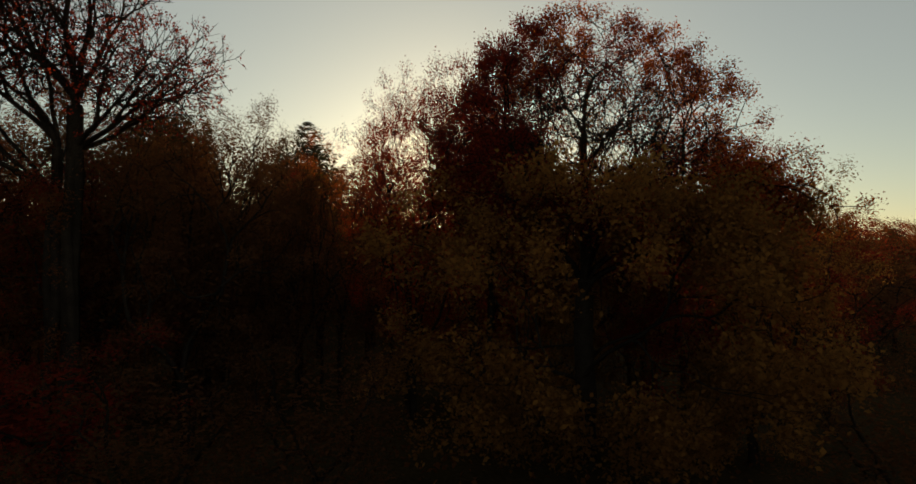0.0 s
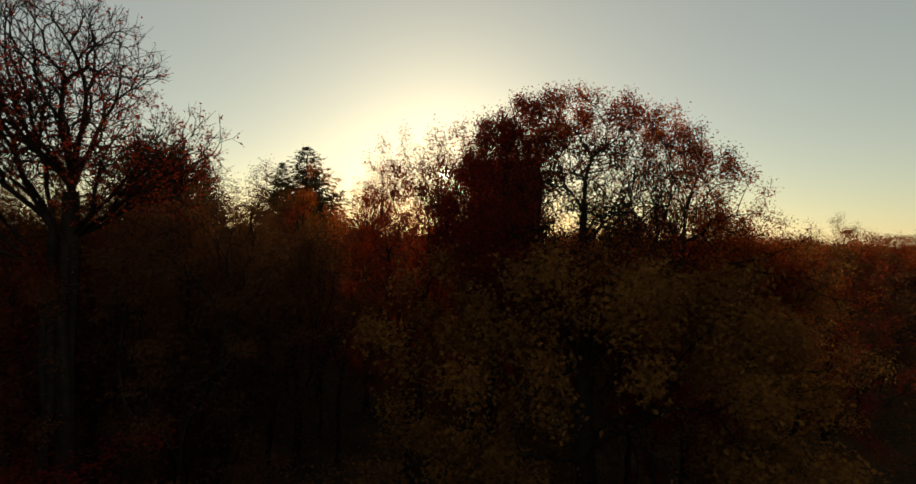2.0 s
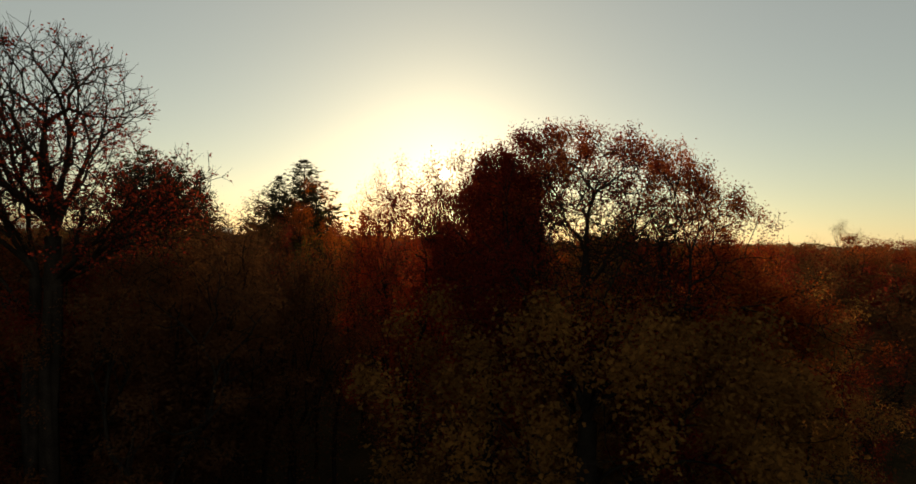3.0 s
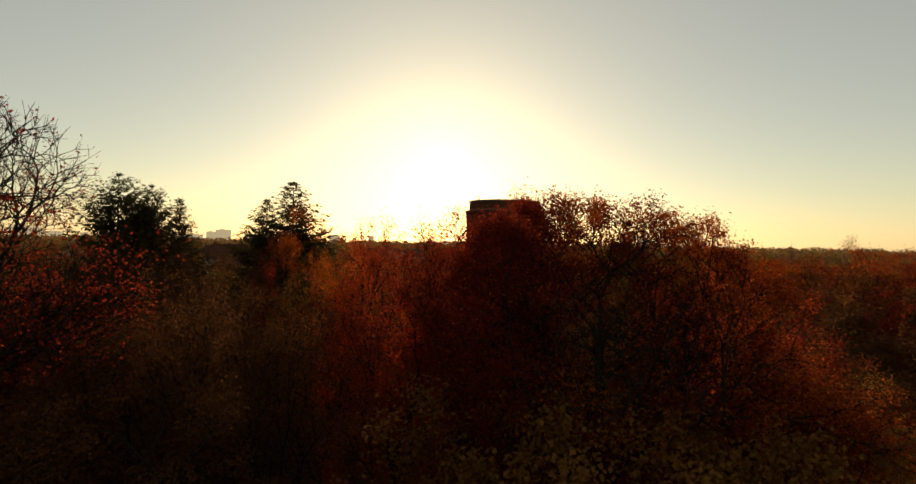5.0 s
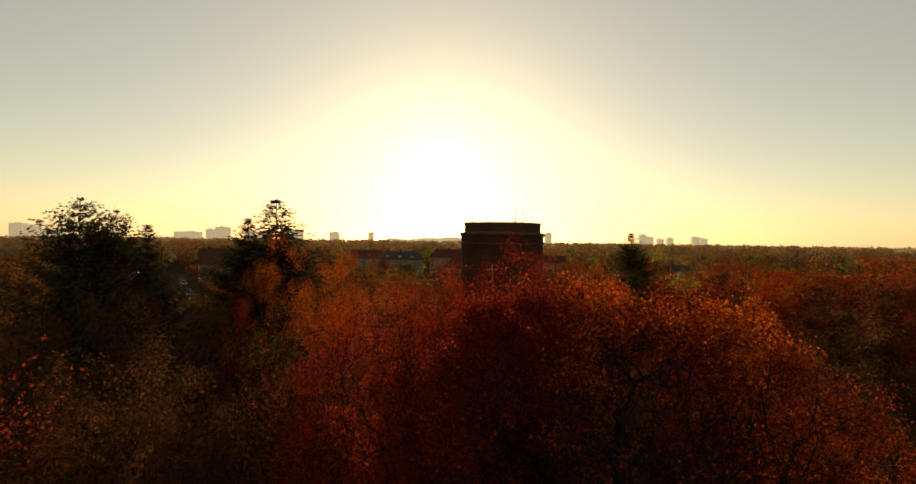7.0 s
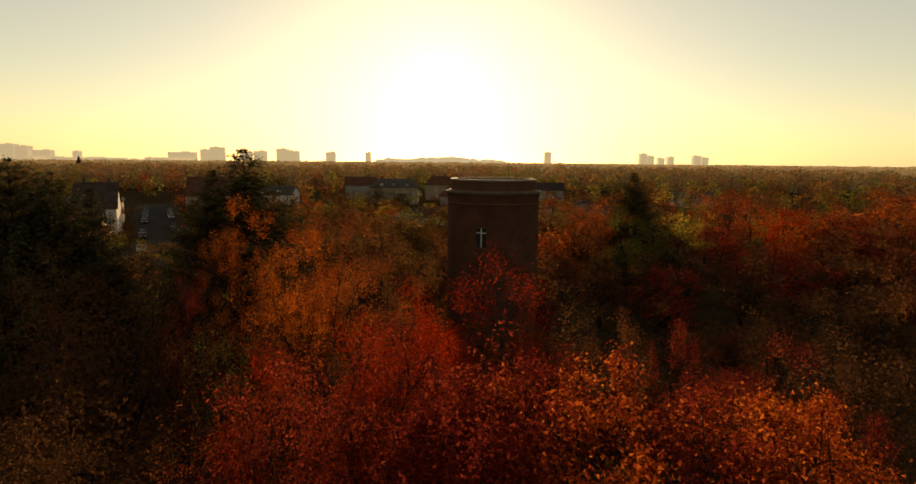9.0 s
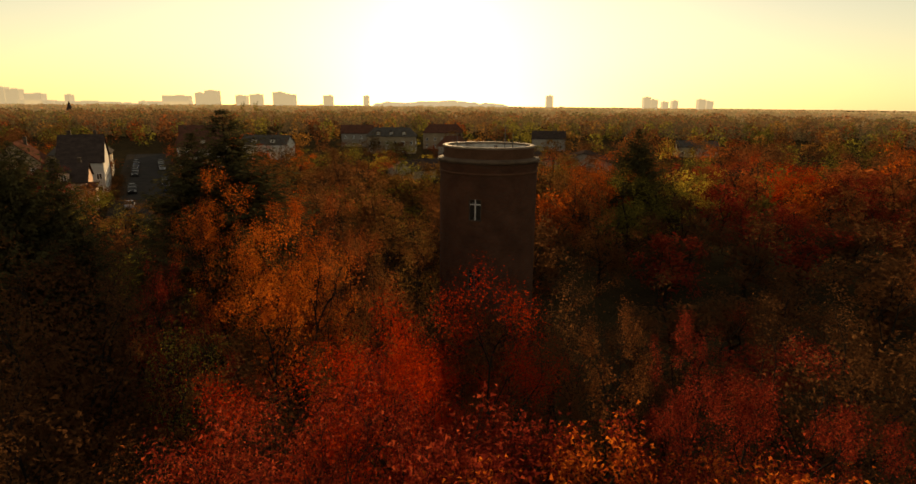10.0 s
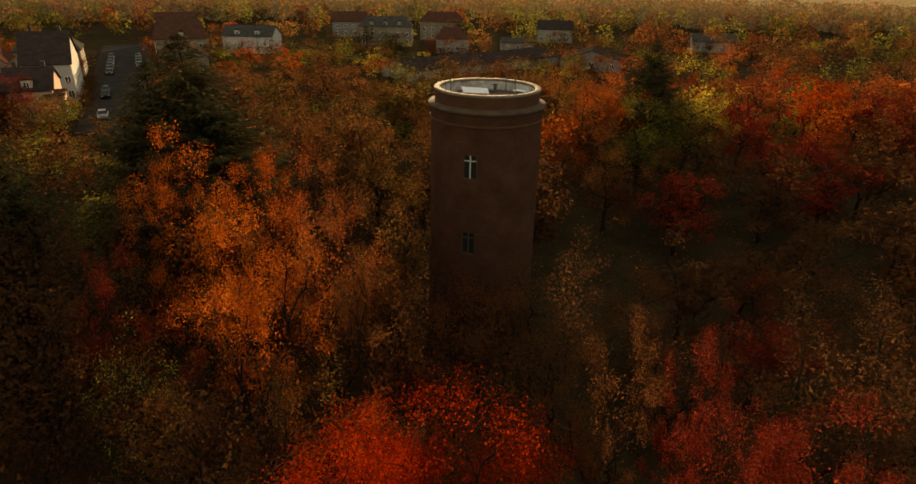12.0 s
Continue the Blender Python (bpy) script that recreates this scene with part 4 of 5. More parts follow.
# the half-bare tall tree: one main stem, a second beside it and a leaning third
def bare_tree():
    rng = np.random.default_rng(8)
    x0, y0 = -15.2, 23.2

    def vase(n, cx, r, z0, z1):
        u, a, k = rng.uniform(0, 1, n) ** 0.7, rng.uniform(0, 2 * np.pi, n), rng.uniform(0.1, 1, n) ** 0.5
        wide = r * (0.45 + 0.95 * u) * np.sqrt(1 - 0.92 * u ** 3)
        lump = np.array([1 + 0.3 * noise.noise((math.cos(b) * 2 + cx, math.sin(b) * 2, c * 3)) for b, c in zip(a, u)])
        return np.stack([cx + np.cos(a) * k * wide * lump, np.sin(a) * k * wide * lump, z0 + (z1 - z0) * u], 1)

    tips = vase(1000, -1.2, 4.5, 14.6, 21.4)
    bough = rng.normal(0, 1, (480, 3)) * (1.5, 1.5, 0.8) + (3.2, -0.4, 15.0)
    bough[:, 2] += 0.30 * (bough[:, 0] - 3.2)
    bough = bough[(bough[:, 0] > 0.6) & (bough[:, 0] < 5.4)]
    segs, ends = limbs(rng, (0, 0, 0), tips, 0.36, 14.2, 0.015, 0.014, 0.46, 0.24, 0.008, 6)
    more = [limbs(rng, (0.15, -0.1, 0), bough, 0.22, 12.2, 0.02, 0.014, 0.46, 0.22, 0.01),
            limbs(rng, (-0.95, 0.3, 0), vase(420, -3.6, 3.4, 13.6, 19.4), 0.24, 12.6, 0.02, 0.014, 0.46, 0.24, 0.01, 3),
            limbs(rng, (-1.7, 0.9, 0), vase(260, -6.4, 3.0, 12.6, 17.6), 0.20, 10.4, 0.03, 0.014, 0.46, 0.3, 0.012)]
    for sg, en in more:
        segs, ends = segs + sg, ends + en
    spots = twigs(rng, ends, 3, 0.7, segs, 0.011)
    t = thing("beech_tree", pose(x0, y0, ground_z(x0, y0)), "tall half-bare beech with scattered dark red leaves", "tree")
    part("trunk", quads("beech_trunk", *tubes(segs, 3), (BARK,), True), None, t)
    z = spots[:, 2]
    p = np.where(z > 18.8, 0.3, 1.0)
    k = rng.choice(len(spots), 15000, p=p / p.sum())
    c = spots[k] + rng.normal(0, 0.09, (len(k), 3))
    part("crown", quads("beech_crown", *leaves(rng, c, 0.11, 0.7), (LEAF["crimson"],)), None, t, "scattered dark red leaves")


bare_tree()

FINE = [tree_meshes("fine_%d" % i, 20 + i, 18.0, 4.9, 3.5, 130, 160, 0.130, 0.28, 4.0, 3, 0.7, 0.32, 3, 0.36, 0.5, 32, 700, 0.26) for i in range(4)]
NEAR = [tree_meshes("near_%d" % i, 30 + i, 18.0, 4.9, 3.5, 150, 420, 0.078, 0.28, 4.0, 4, 0.75, 0.34, 3, 0.3, 0.5, 50, 1200, 0.26) for i in range(2)]
HEAVY = [tree_meshes("heavy_%d" % i, 34 + i, 18.0, 4.9, 1.6, 180, 180, 0.140, 0.28, 3.0, 3, 0.7, 0.30, 3, 0.3, 0.45, 54, 3000, 0.30, 0.85) for i in range(2)]
MID = [tree_meshes("mid_%d" % i, 40 + i, 15.0, 4.6, 1.8, 56, 140, 0.180, 0.24, 2.6, 2, 0.8, 0.46, 3, 0.32, 0.5, 22, 900, 0.42) for i in range(4)]
DENSE = [tree_meshes("dense_%d" % i, 46 + i, 15.0, 4.6, 1.2, 60, 130, 0.145, 0.24, 2.6, 1, 0.7, 0.45, 3, 0.25, 0.5, 26, 2000, 0.29, 0.92) for i in range(2)]
BACK = [tree_meshes("back_%d" % i, 50 + i, 15.0, 4.6, 2.2, 22, 84, 0.44, 0.24, 3.0, 1, 0.9, 0.6, 3, 0.32, 0.5, 15, 260, 0.9) for i in range(5)]
TWIGGY = [tree_meshes("twiggy", 66, 17.0, 3.4, 8.5, 330, 66, 0.12, 0.2, 6.0, 4, 0.95, 0.2, 3, 0.35, 0.4)]
THIN = [tree_meshes("thin_%d" % i, 60 + i, 16.0, 3.2, 5.0, 150, 26, 0.13, 0.16, 5.0, 4, 0.8, 0.3, 3) for i in range(2)]
FAR = [tree_meshes("far_%d" % i, 80 + i, 12.0, 4.6, 1.5, 7, 90, 0.76, 0.22, 3.0, 1, 0.9, 1.25, 3, 0.32, 0.5) for i in range(5)]
SPRUCE = [conifer_meshes("spruce_%d" % i, 100 + i, 20.0, 5.4, 1.5, 58, 12, 0.10, 0.40, 1.5) for i in range(2)]
YOUNG = conifer_meshes("garden_spruce", 105, 20.0, 4.6, 1.0, 11, 5, 0.25, 1.6, 1.5)
PINE = conifer_meshes("pine", 110, 20.0, 5.0, 4.0, 44, 11, -0.10, 0.38, 2.4)

WORD = {"red": "red", "crimson": "dark red", "orange": "orange", "gold": "golden", "rust": "rust-brown", "brown": "brown", "olive": "olive-green", "yellow": "yellow", "green": "dark green", "umber": "umber-brown", "bronze": "bronze-olive"}
turn_rng = random.Random(4)


SORT = {"red": "maple_tree", "crimson": "maple_tree", "orange": "maple_tree", "gold": "maple_tree", "rust": "oak_tree", "brown": "oak_tree", "umber": "oak_tree", "olive": "lime_tree", "bronze": "lime_tree", "yellow": "lime_tree", "green": "holm_oak_tree"}


def grown(kind, x, y, top, rad, key):
    """A listed tree with its top at that height over zero."""
    h = top - ground_z(x, y)
    h0, r0 = {"fine": (18.5, 4.9), "near": (18.5, 4.9), "heavy": (18.5, 4.9), "mid": (15.8, 4.6), "back": (15.9, 4.6), "thin": (16.6, 3.2), "twiggy": (17.8, 3.4), "far": (13.0, 4.6)}[kind]
    pool = {"fine": FINE, "near": NEAR, "heavy": HEAVY, "mid": MID, "back": BACK, "thin": THIN, "twiggy": TWIGGY, "far": FAR}[kind]
    lab = {"fine": "%s autumn tree with dense fine leaves in the wood", "near": "bright %s maple in full autumn leaf", "heavy": "broad %s autumn tree with heavy layered foliage", "mid": "%s broad-leaved autumn tree in the wood", "back": "%s broad-leaved autumn tree behind the tower", "twiggy": "twiggy half-bare tree with sparse %s leaves", "thin": "slender sparse tree with few %s leaves", "far": "%s autumn tree between the houses"}[kind] % WORD[key]
    if kind == "mid" and key == "green":
        pool, lab = DENSE, "dense dark green evergreen tree in the wood"
    s = rad / r0
    return plant("garden_tree" if kind == "far" else SORT[key], turn_rng.choice(pool), x, y, s, turn_rng.uniform(0, 360), key, lab, "tree", "trees between the houses" if kind == "far" else "trees of the wood", h / (h0 * s))


# listed trees: kind, x, y, top, crown radius, leaf colour
LISTED = [
    ("near", 1.6, 37.2, 19.6, 4.2, "red"), ("near", -3.4, 35.4, 18.2, 4.0, "red"), ("near", -0.2, 38.2, 17.6, 3.6, "red"), ("twiggy", -3.2, 32.4, 18.6, 3.0, "crimson"), ("twiggy", 1.0, 30.2, 19.8, 3.4, "crimson"), ("twiggy", 0.2, 33.4, 18.8, 2.8, "crimson"), ("fine", -2.6, 30.2, 12.0, 3.2, "rust"),
    ("mid", -1.5, 59.5, 13.4, 3.6, "green"), ("mid", 3.0, 58.8, 13.4, 3.6, "brown"), ("mid", 8.0, 60.5, 13.8, 3.8, "green"), ("mid", 5.6, 53.0, 12.6, 3.6, "green"), ("mid", 0.5, 48.5, 12.4, 3.6, "brown"),
    ("fine", -11.6, 25.4, 14.2, 4.6, "green"), ("fine", -19.5, 25.0, 15.0, 4.4, "crimson"), ("heavy", -17.2, 27.6, 16.4, 4.8, "brown"), ("heavy", -21.6, 28.6, 16.6, 4.8, "rust"), ("heavy", -12.0, 29.5, 16.4, 3.6, "green"), ("fine", -10.6, 32.0, 15.0, 2.6, "green"), ("thin", -7.4, 34.0, 15.4, 2.4, "rust"), ("thin", -9.2, 32.0, 15.0, 2.2, "brown"), ("mid", -8.4, 17.4, 6.4, 3.4, "green"), ("mid", -12.6, 18.6, 7.0, 3.6, "crimson"), ("mid", -4.4, 19.6, 6.6, 3.2, "green"), ("mid", -17.0, 17.6, 7.2, 3.6, "green"), ("mid", 13.6, 19.6, 6.4, 3.4, "green"), ("mid", -9.5, 33.5, 14.0, 4.0, "green"), ("mid", -5.6, 40.8, 15.2, 3.6, "green"),
    ("heavy", 12.2, 26.4, 13.6, 3.8, "bronze"), ("heavy", 5.6, 31.8, 15.4, 4.2, "bronze"), ("heavy", 8.6, 33.0, 15.2, 3.4, "umber"), ("heavy", 2.9, 33.2, 15.0, 3.2, "rust"), ("fine", 11.6, 41.0, 14.9, 2.7, "crimson"), ("fine", 16.6, 43.4, 15.4, 3.4, "crimson"), ("heavy", 10.3, 29.0, 16.9, 3.9, "crimson"), ("fine", 16.2, 34.0, 13.2, 3.4, "rust"),
    ("fine", 9.2, 49.0, 15.8, 2.7, "brown"), ("fine", 13.4, 47.2, 15.4, 2.4, "crimson"), ("mid", 21.5, 51.0, 14.6, 4.0, "green"), ("fine", 18.6, 32.0, 11.6, 3.6, "crimson"), ("mid", 26.0, 52.0, 14.6, 4.4, "green"), ("mid", 31.0, 60.0, 14.4, 4.4, "brown"),
    ("fine", -8.8, 51.0, 19.0, 3.8, "gold"), ("fine", -6.2, 55.5, 16.4, 3.0, "brown"), ("fine", -16.6, 60.2, 20.2, 3.6, "orange"), ("fine", -13.0, 63.2, 18.9, 3.6, "orange"), ("fine", -8.2, 61.0, 19.4, 4.0, "rust"),
    ("mid", -4.6, 63.5, 14.8, 3.8, "brown"), ("mid", -2.5, 55.5, 13.5, 3.4, "brown"), ("thin", -12.0, 45.5, 16.2, 2.0, "olive"), ("thin", -9.4, 37.5, 14.0, 2.0, "brown"), ("fine", -16.0, 51.5, 16.4, 2.8, "crimson"),
    ("mid", -33.0, 75.0, 14.2, 3.4, "olive"), ("mid", -36.5, 69.0, 13.4, 4.2, "green"), ("mid", -27.0, 55.0, 17.0, 4.6, "green"), ("mid", -19.2, 46.0, 17.8, 4.6, "green"), ("mid", -23.5, 52.5, 18.2, 4.6, "green"), ("mid", -14.8, 38.5, 16.6, 4.4, "green"), ("mid", -21.0, 37.0, 16.6, 5.0, "green"),
    ("mid", -27.0, 45.0, 16.8, 4.8, "green"), ("mid", -13.0, 30.0, 12.4, 4.2, "green"), ("mid", -19.0, 29.5, 16.2, 5.0, "green"), ("mid", -24.5, 28.0, 16.0, 5.0, "green"), ("mid", -25.0, 33.0, 16.6, 5.0, "green"), ("mid", -21.8, 30.8, 16.4, 4.8, "green"), ("mid", -16.4, 33.2, 15.6, 4.6, "green"), ("mid", -29.5, 38.0, 17.2, 5.0, "green"), ("mid", -8.0, 44.5, 15.6, 3.8, "green"),
    ("mid", -9.0, 87.5, 15.8, 4.6, "umber"), ("mid", -3.5, 84.0, 14.8, 4.2, "brown"), ("mid", -15.0, 84.0, 15.4, 4.6, "brown"), ("mid", -20.0, 92.0, 14.6, 4.6, "brown"),
    ("mid", 12.6, 98.0, 18.0, 5.0, "orange"), ("mid", 16.4, 103.0, 17.8, 4.2, "brown"), ("mid", 25.6, 103.0, 17.6, 4.4, "olive"), ("mid", 29.6, 113.0, 18.2, 4.4, "brown"), ("mid", 39.5, 108.0, 17.6, 4.4, "crimson"), ("mid", 20.0, 108.0, 18.6, 5.6, "orange"), ("mid", 17.0, 88.0, 15.0, 4.6, "brown"), ("mid", 22.5, 97.0, 16.4, 5.0, "olive"), ("mid", 35.5, 117.0, 18.9, 6.2, "yellow"), ("mid", 31.0, 106.0, 17.0, 5.0, "olive"),
    ("mid", 47.0, 118.0, 18.4, 5.6, "rust"), ("mid", 55.0, 122.0, 18.2, 6.0, "red"), ("mid", 52.0, 110.0, 17.0, 5.0, "orange"), ("mid", 62.0, 112.0, 17.8, 6.0, "crimson"), ("mid", 67.6, 112.5, 19.2, 5.4, "brown"), ("mid", 75.0, 128.0, 18.6, 6.4, "rust"),
    ("mid", 84.0, 136.0, 18.8, 6.6, "orange"), ("mid", 72.0, 100.0, 16.6, 5.4, "rust"), ("mid", 82.0, 112.0, 17.2, 5.8, "orange"), ("mid", 40.0, 96.0, 15.4, 5.0, "crimson"), ("mid", 60.0, 98.0, 15.6, 5.0, "crimson"), ("mid", 92.0, 122.0, 17.6, 6.0, "rust"), ("mid", 108.0, 160.0, 18.5, 6.5, "rust"), ("mid", 118.0, 150.0, 18.4, 6.0, "orange"), ("mid", 129.0, 168.0, 19.4, 7.0, "rust"), ("mid", 100.0, 146.0, 17.8, 5.6, "crimson"), ("mid", 140.0, 178.0, 18.8, 6.5, "crimson"),
    ("mid", -74.0, 119.5, 13.0, 4.8, "crimson"), ("mid", -80.0, 122.0, 12.8, 4.4, "crimson"), ("mid", -78.0, 118.0, 11.4, 4.4, "green"), ("mid", -65.6, 113.5, 10.6, 3.8, "olive"), ("mid", -86.0, 121.0, 12.0, 4.6, "green"), ("mid", -95.0, 128.0, 13.0, 4.8, "crimson"), ("mid", -97.5, 157.0, 15.5, 4.6, "orange"), ("mid", -90.5, 141.0, 12.0, 4.0, "crimson"), ("mid", -87.0, 134.5, 11.0, 3.6, "green"),
    ("mid", -12.4, 47.5, 15.2, 3.8, "brown"), ("mid", -4.2, 46.5, 13.6, 3.4, "umber"), ("mid", -13.4, 57.5, 15.6, 3.6, "umber"), ("mid", -19.0, 66.5, 16.0, 4.2, "brown"), ("mid", -20.5, 57.0, 16.4, 3.8, "green"), ("mid", -4.4, 70.0, 14.8, 3.6, "umber"), ("mid", -11.0, 69.0, 15.4, 4.0, "brown"),
    ("mid", -14.6, 131.0, 12.6, 4.6, "umber"), ("mid", -9.2, 135.0, 12.4, 4.4, "olive"), ("mid", -18.4, 122.0, 12.0, 4.6, "umber"), ("mid", -21.0, 113.0, 12.0, 4.4, "brown"), ("mid", -56.0, 158.0, 11.0, 3.6, "orange"),
    ("mid", -3.5, 96.0, 14.0, 4.6, "brown"), ("mid", -28.5, 191.0, 11.2, 3.6, "yellow"), ("mid", -14.0, 190.0, 10.4, 3.2, "yellow"), ("mid", -45.0, 172.0, 13.0, 3.4, "orange"), ("mid", -62.0, 190.0, 13.0, 3.6, "orange"),
]
SPOTS = []
for kind, x, y, top, rad, key in LISTED:
    grown("back" if kind == "mid" and y > 126 else kind, x, y, top, rad, key)
    SPOTS.append((x, y, rad))
SPOTS += [(4.3, 25.6, 7.0), (-15.6, 23.2, 4.0), (2.88, 68.5, 7.0)]

CONIFERS = [(0, -22.4, 74.5, 24.6, 11.0), (1, -25.4, 74.0, 22.4, 7.6), (2, -33.5, 58.3, 23.4, 6.4), (2, -30.6, 58.8, 22.4, 5.2), (1, -28.4, 59.8, 21.3, 5.0), (0, 26.2, 110.2, 21.8, 7.4), (1, -37.0, 62.0, 20.4, 4.2)]
for k, x, y, top, rad in CONIFERS:
    mesh = (SPRUCE + [PINE])[k]
    r0 = 5.0 if k == 2 else 5.4
    plant("pine_tree" if k == 2 else "spruce_tree", mesh, x, y, rad / r0, turn_rng.uniform(0, 360), "needle",
          "dark green layered pine standing over the wood" if k == 2 else "tall dark green spruce with drooping boughs", "tree", "conifers", (top - ground_z(x, y)) / (20.2 * rad / r0))
    SPOTS.append((x, y, rad * 0.8))

CLEAR = [(m.translation.x, m.translation.y, 0.5 * min(w, d) + 1.0 if w < 40 else 0) for m, w, d, *_ in HOUSES]
hall = pose(0.5, 203, 4, 0, 0, 42.6)
CLEAR += [((hall @ Vector((u, 0, 0))).x, (hall @ Vector((u, 0, 0))).y, 8.5) for u in range(-28, 29, 8)]


def free(x, y, r, gap=0.8):
    for a, b, c in SPOTS:
        if (x - a) ** 2 + (y - b) ** 2 < (gap * (c + r)) ** 2:
            return False
    for a, b, c in CLEAR:
        if (x - a) ** 2 + (y - b) ** 2 < (c + r * 0.7) ** 2:
            return False
    q = STREET.inverted() @ Vector((x, y, 0))
    return not (abs(q.x) < 6 + r * 0.5 and -20 < q.y < 140)


REMOTE = {}                                     # trees too far to tell apart, by colour


def filler():
    rng = random.Random(21)
    n = 0
    # the wood round the tower
    for _ in range(4200):
        x, y = rng.uniform(-90, 100), rng.uniform(24, 138)
        if y < 40 and -13 < x < 9 or abs(x) > 8 + y * 0.86:
            continue
        r = rng.uniform(3.4, 4.8)
        if not free(x, y, r, 0.66):
            continue
        if x > 7 and y < 96:
            h, keys = rng.uniform(9.5, 12.5), ("green", "green", "brown", "green", "crimson", "green")
        elif x < -8:
            h, keys = rng.uniform(10.5, 13.5), ("brown", "green", "green", "umber", "brown")
        else:
            h, keys = rng.uniform(9.5, 12.5), ("brown", "umber", "umber", "green", "brown")
        q = STREET.inverted() @ Vector((x, y, 0))
        if abs(q.x) < 8.5 and -80 < q.y < 10:
            h = min(h, rng.uniform(5.5, 7.5))
            r *= 0.7
        if y > 98 and x > 25:
            h, keys = h + 0.6, ("crimson", "rust", "crimson", "brown", "olive", "brown", "rust")
        grown("back" if y > 66 or x > 34 or x < -32 else "mid", x, y, h + ground_z(x, y), r, rng.choice(keys))
        SPOTS.append((x, y, r))
        n += 1
        if n >= 140:
            break
    # gardens and avenues between the houses
    n = 0
    for _ in range(9000):
        y = 120 + 280 * rng.random() ** 1.5
        x = rng.uniform(-0.95, 0.95) * (y + 10)
        r = rng.uniform(3.4, 5.2)
        if not free(x, y, r, 0.54):
            continue
        h = rng.uniform(6, 12) if y < 300 else rng.uniform(9, 14)
        if -140 < x < 60 and y < 300:
            h = min(h, rng.uniform(5.5, 9.5))
        if rng.random() < 0.14:
            plant("spruce_tree", YOUNG, x, y, 0.62, rng.uniform(0, 360), "needle", "dark garden spruce between the houses", "tree", "garden conifers", (h + 4.5) / (20.2 * 0.62))
        else:
            key = rng.choice(("rust", "brown", "brown", "umber", "olive", "green", "umber", "brown", "olive", "green"))
            if y < 262:
                grown("far", x, y, h + ground_z(x, y), r, key)
            else:
                REMOTE.setdefault({"gold": "orange", "green": "olive", "umber": "bronze"}.get(key, key), []).append((x, y, h, r))
        SPOTS.append((x, y, r))
        n += 1
        if n >= 620:
            break


def street_trees():
    rng = random.Random(17)
    rows = [(u, v) for v in range(-34, 52, 6) for u in (8.6, 13.5)] + [(u, v) for v in range(-40, -3, 6) for u in (-8.8, -13.0)]
    for u, v in rows:
        p = STREET @ Vector((u + rng.uniform(-1, 1), v + rng.uniform(-2, 2), 0))
        if all((p.x - a) ** 2 + (p.y - b) ** 2 > (2.5 + 0.4 * r) ** 2 for a, b, r in SPOTS) and all((p.x - a) ** 2 + (p.y - b) ** 2 > c * c for a, b, c in CLEAR):
            grown("far", p.x, p.y, ground_z(p.x, p.y) + rng.uniform(5.0, 8.0), rng.uniform(2.4, 3.2), rng.choice(("green", "brown", "umber", "olive")))
            SPOTS.append((p.x, p.y, 2.6))
    for v in range(3, 44, 4):                   # shrubs along the front gardens
        p = STREET @ Vector((-6.9 + rng.uniform(-0.3, 0.3), v + rng.uniform(-1, 1), 0))
        t = grown("far", p.x, p.y, 4.0 + rng.uniform(2.2, 3.6), rng.uniform(1.3, 1.7), rng.choice(("green", "green", "umber")))
        t.name = "garden_shrub"
        tagged(t, "dark rounded shrub between footway and house", "shrub", "shrubs along the street")


def remote_trees():
    rng = np.random.default_rng(61)
    for key, rows in REMOTE.items():
        cs, ss = [], []
        for x, y, h, r in rows:
            v = rng.normal(0, 1, (200, 3))
            v *= (rng.uniform(0.3, 1, 200) ** 0.4 / np.linalg.norm(v, axis=1))[:, None]
            cs.append(np.stack([x + v[:, 0] * r, y + v[:, 1] * r, ground_z(x, y) + h * 0.55 + v[:, 2] * h * 0.45], 1))
            ss.append(np.full(200, 1.0))
        me = quads("remote_trees_" + key, *leaves(rng, np.concatenate(cs), np.concatenate(ss), 0.8, small=True), (LEAF[key],))
        tagged(new("remote_trees", me), "%s autumn trees among the far houses" % WORD[key], "trees", kind="stuff")


street_trees()
filler()
remote_trees()


# poplars that rise over the roofs
for x, y, top, rad in ((-243.0, 612, 24.0, 3.4), (-231.0, 618, 25.0, 3.6), (250.0, 396, 13.5, 1.7), (258.0, 400, 14.2, 1.8), (266.0, 404, 13.6, 1.7), (275.0, 408, 14.4, 1.8), (296, 420, 15, 2.0)):
    t = grown("back", x, y, top, rad, "olive")
    t.name = "poplar_tree"
    tagged(t, "slim tall poplar standing over the far roofs", "tree", "poplars")


def church_tower():
    z = ground_z(-344, 500)
    t = thing("church_tower", pose(-344, 500, z, 0, 0, 20), "dark church tower with a pointed spire over the woods", "tower")
    part("wall", new_box(-2.2, 2.2, -2.2, 2.2, -1, 11, bevel=0.1), BRICK, t)
    bm = bmesh.new()
    bmesh.ops.create_cone(bm, cap_ends=True, segments=4, radius1=3.3, radius2=0.1, depth=8, matrix=Matrix.Translation((0, 0, 15.0)) @ Matrix.Rotation(math.pi / 4, 4, "Z"))
    part("spire", bm, TILE_DARK, t)


church_tower()


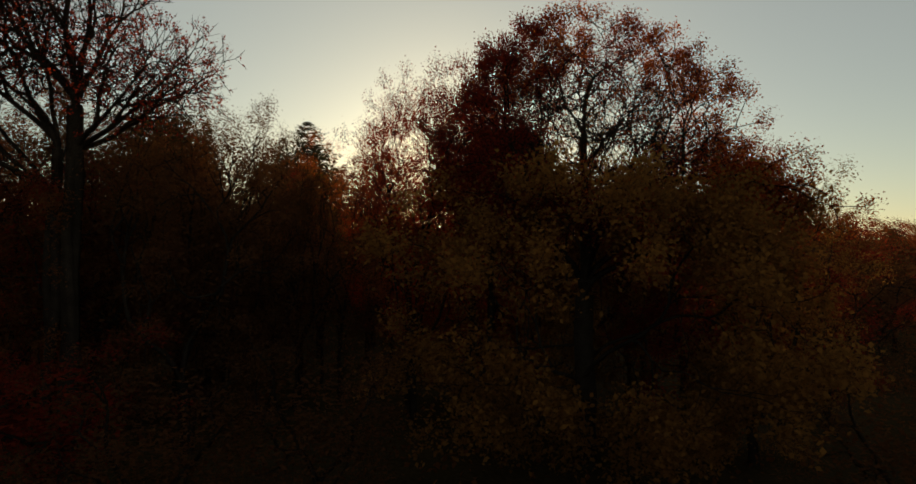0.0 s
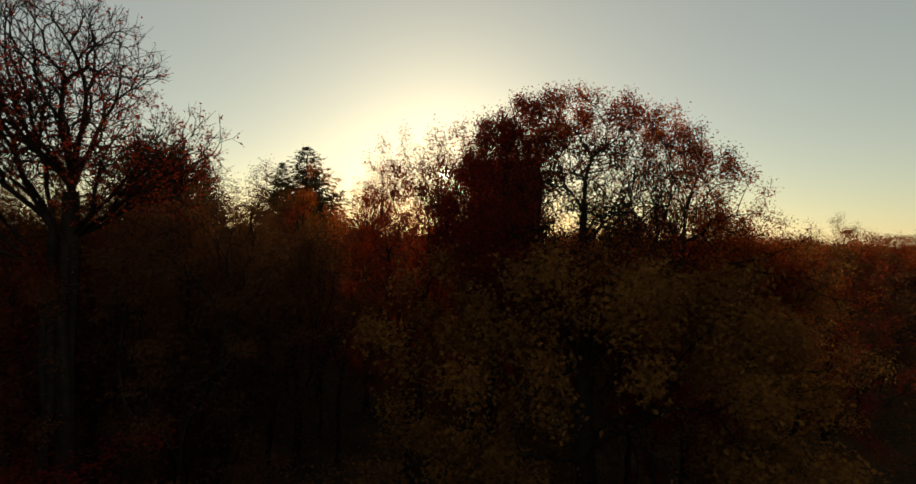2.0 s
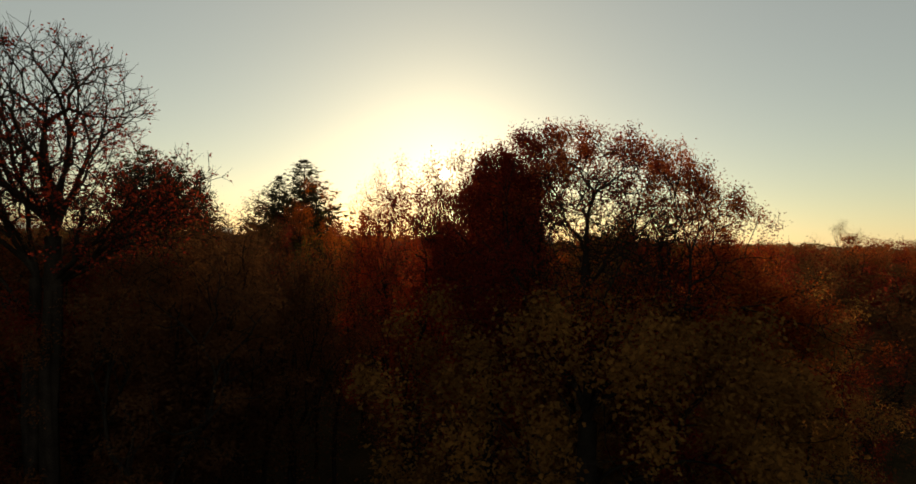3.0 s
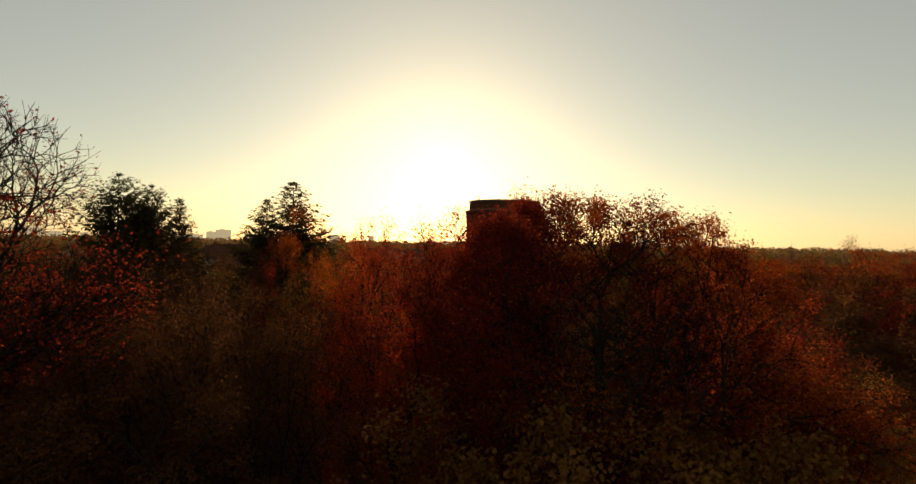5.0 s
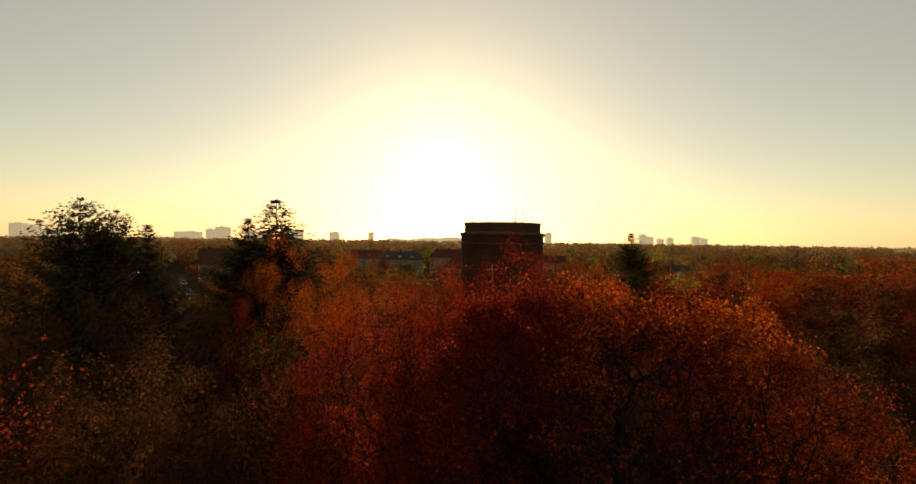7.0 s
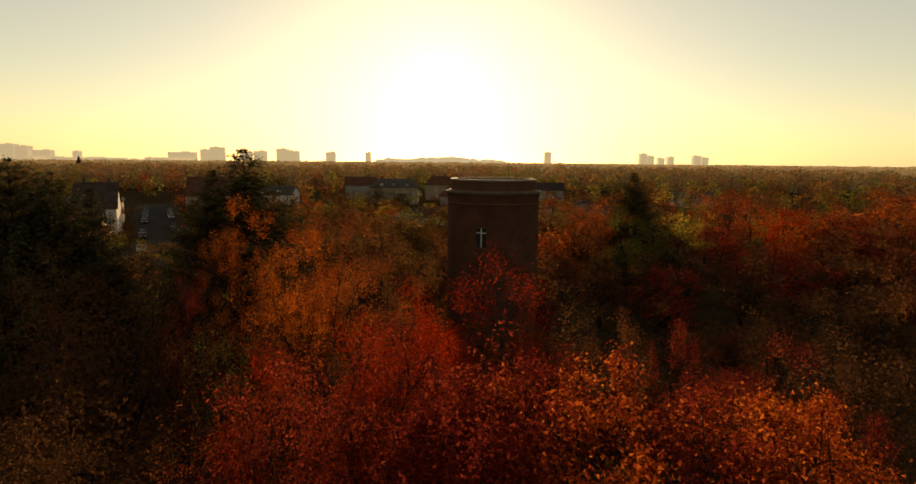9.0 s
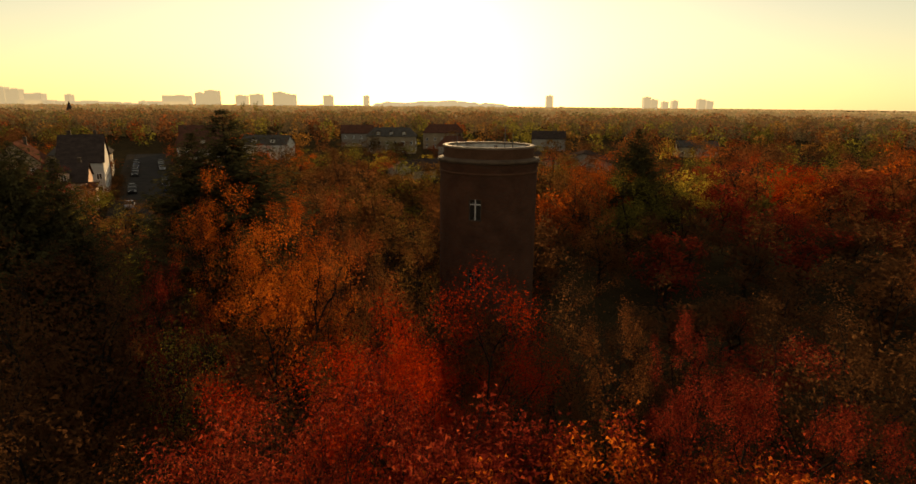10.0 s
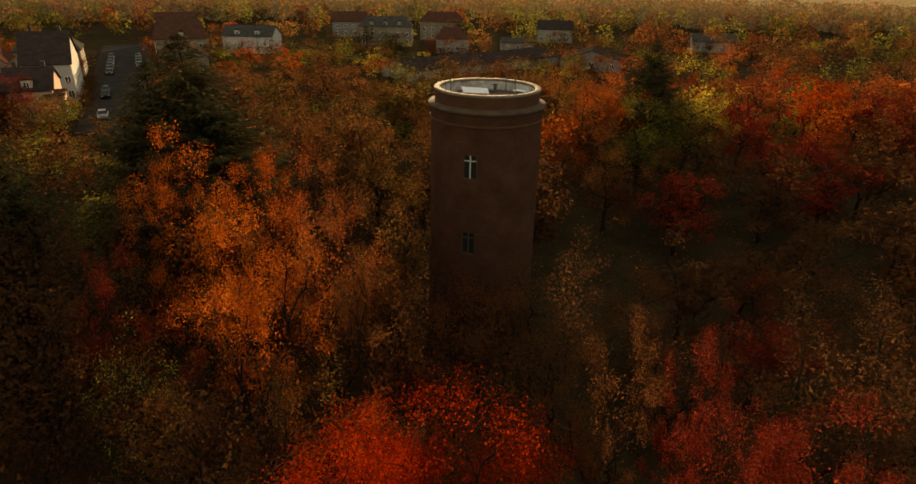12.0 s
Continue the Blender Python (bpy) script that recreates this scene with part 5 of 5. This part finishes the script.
def far_woods():
    """The woods out to the horizon: clumps of leaf masses, several to a crown."""
    rng = np.random.default_rng(31)
    for name, key, share in (("far_woods_rust", "rust", 0.12), ("far_woods_bronze", "bronze", 0.3), ("far_woods_olive", "olive", 0.28), ("far_woods_brown", "brown", 0.3)):
        n = int(4600 * share)
        d = 380 * (3300 / 380) ** rng.uniform(0, 1, n)
        a = rng.uniform(-0.86, 0.86, n)
        x, y = d * np.sin(a), d * np.cos(a)
        per = 130
        size = 4.8 + 0.0045 * d
        cs = []
        for i in range(n):
            z = ground_z(x[i], y[i])
            h = rng.uniform(10, 15)
            v = rng.normal(0, 1, (per, 3))
            v /= np.linalg.norm(v, axis=1, keepdims=True)
            cs.append(np.stack([x[i] + v[:, 0] * size[i], y[i] + v[:, 1] * size[i], z + h * 0.55 + v[:, 2] * h * 0.45], 1))
        # each farther belt gets a stronger painted haze glow
        for near, end, title, mat in ((0, 560, name, HAZE_GLOW_WOODS[0]), (560, 1100, name.replace("far_", "hazy_"), HAZE_GLOW_WOODS[1]), (1100, 9999, name.replace("far_", "horizon_"), HAZE_GLOW_WOODS[2])):
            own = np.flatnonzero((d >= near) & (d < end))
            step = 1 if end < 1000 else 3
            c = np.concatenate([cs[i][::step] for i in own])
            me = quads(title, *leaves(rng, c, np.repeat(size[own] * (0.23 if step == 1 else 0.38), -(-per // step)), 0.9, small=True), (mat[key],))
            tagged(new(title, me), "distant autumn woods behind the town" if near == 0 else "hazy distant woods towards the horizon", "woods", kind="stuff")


far_woods()


def undergrowth():
    rng = np.random.default_rng(41)
    n = 18000
    x, y = rng.uniform(-1, 1, n), 3 + 122 * rng.uniform(0, 1, n) ** 1.5
    x *= 12 + 0.85 * y
    z = np.array([ground_z(a, b) for a, b in zip(x, y)])
    hump = np.array([max(0.0, noise.noise((a * 0.23, b * 0.23, 7.0))) for a, b in zip(x, y)])
    c = np.stack([x, y, z + rng.uniform(0.05, 1, n) * (0.3 + 3.6 * hump)], 1)
    off = np.hypot(x - 2.88, y - 68.5) > 4.8
    lv, lf = leaves(rng, c[off], 0.22 + 0.002 * y[off], 0.7)
    tagged(new("undergrowth", quads("undergrowth", lv, lf, (LEAF["brown"],))), "low brown shrubs and fallen leaves under the trees", "shrubs", kind="stuff")


undergrowth()


def unseen_shade_wood():
    """Unseen woods, added behind the clearing where the camera starts, to block sky light."""
    rng = np.random.default_rng(51)
    n, per = 200, 50
    a, d = rng.uniform(0, 2 * np.pi, n * 3), rng.uniform(24, 95, n * 3)
    x, y = d * np.cos(a), 6 + d * np.sin(a)
    back = y < 14 - 0.25 * np.abs(x)
    x, y = x[back][:n], y[back][:n]
    cs = []
    for px, py in zip(x, y):
        h = rng.uniform(8, 12)
        v = rng.normal(0, 1, (per, 3))
        v /= np.linalg.norm(v, axis=1, keepdims=True)
        cs.append(np.stack([px + v[:, 0] * 4.2, py + v[:, 1] * 4.2, ground_z(px, py) + h * 0.55 + v[:, 2] * h * 0.45], 1))
    lv, lf = leaves(rng, np.concatenate(cs), 1.4, 0.8)
    tagged(new("surrounding_woods", quads("surrounding_woods", lv, lf, (LEAF["brown"],))), "brown autumn woods behind the clearing", "woods", kind="stuff")


unseen_shade_wood()
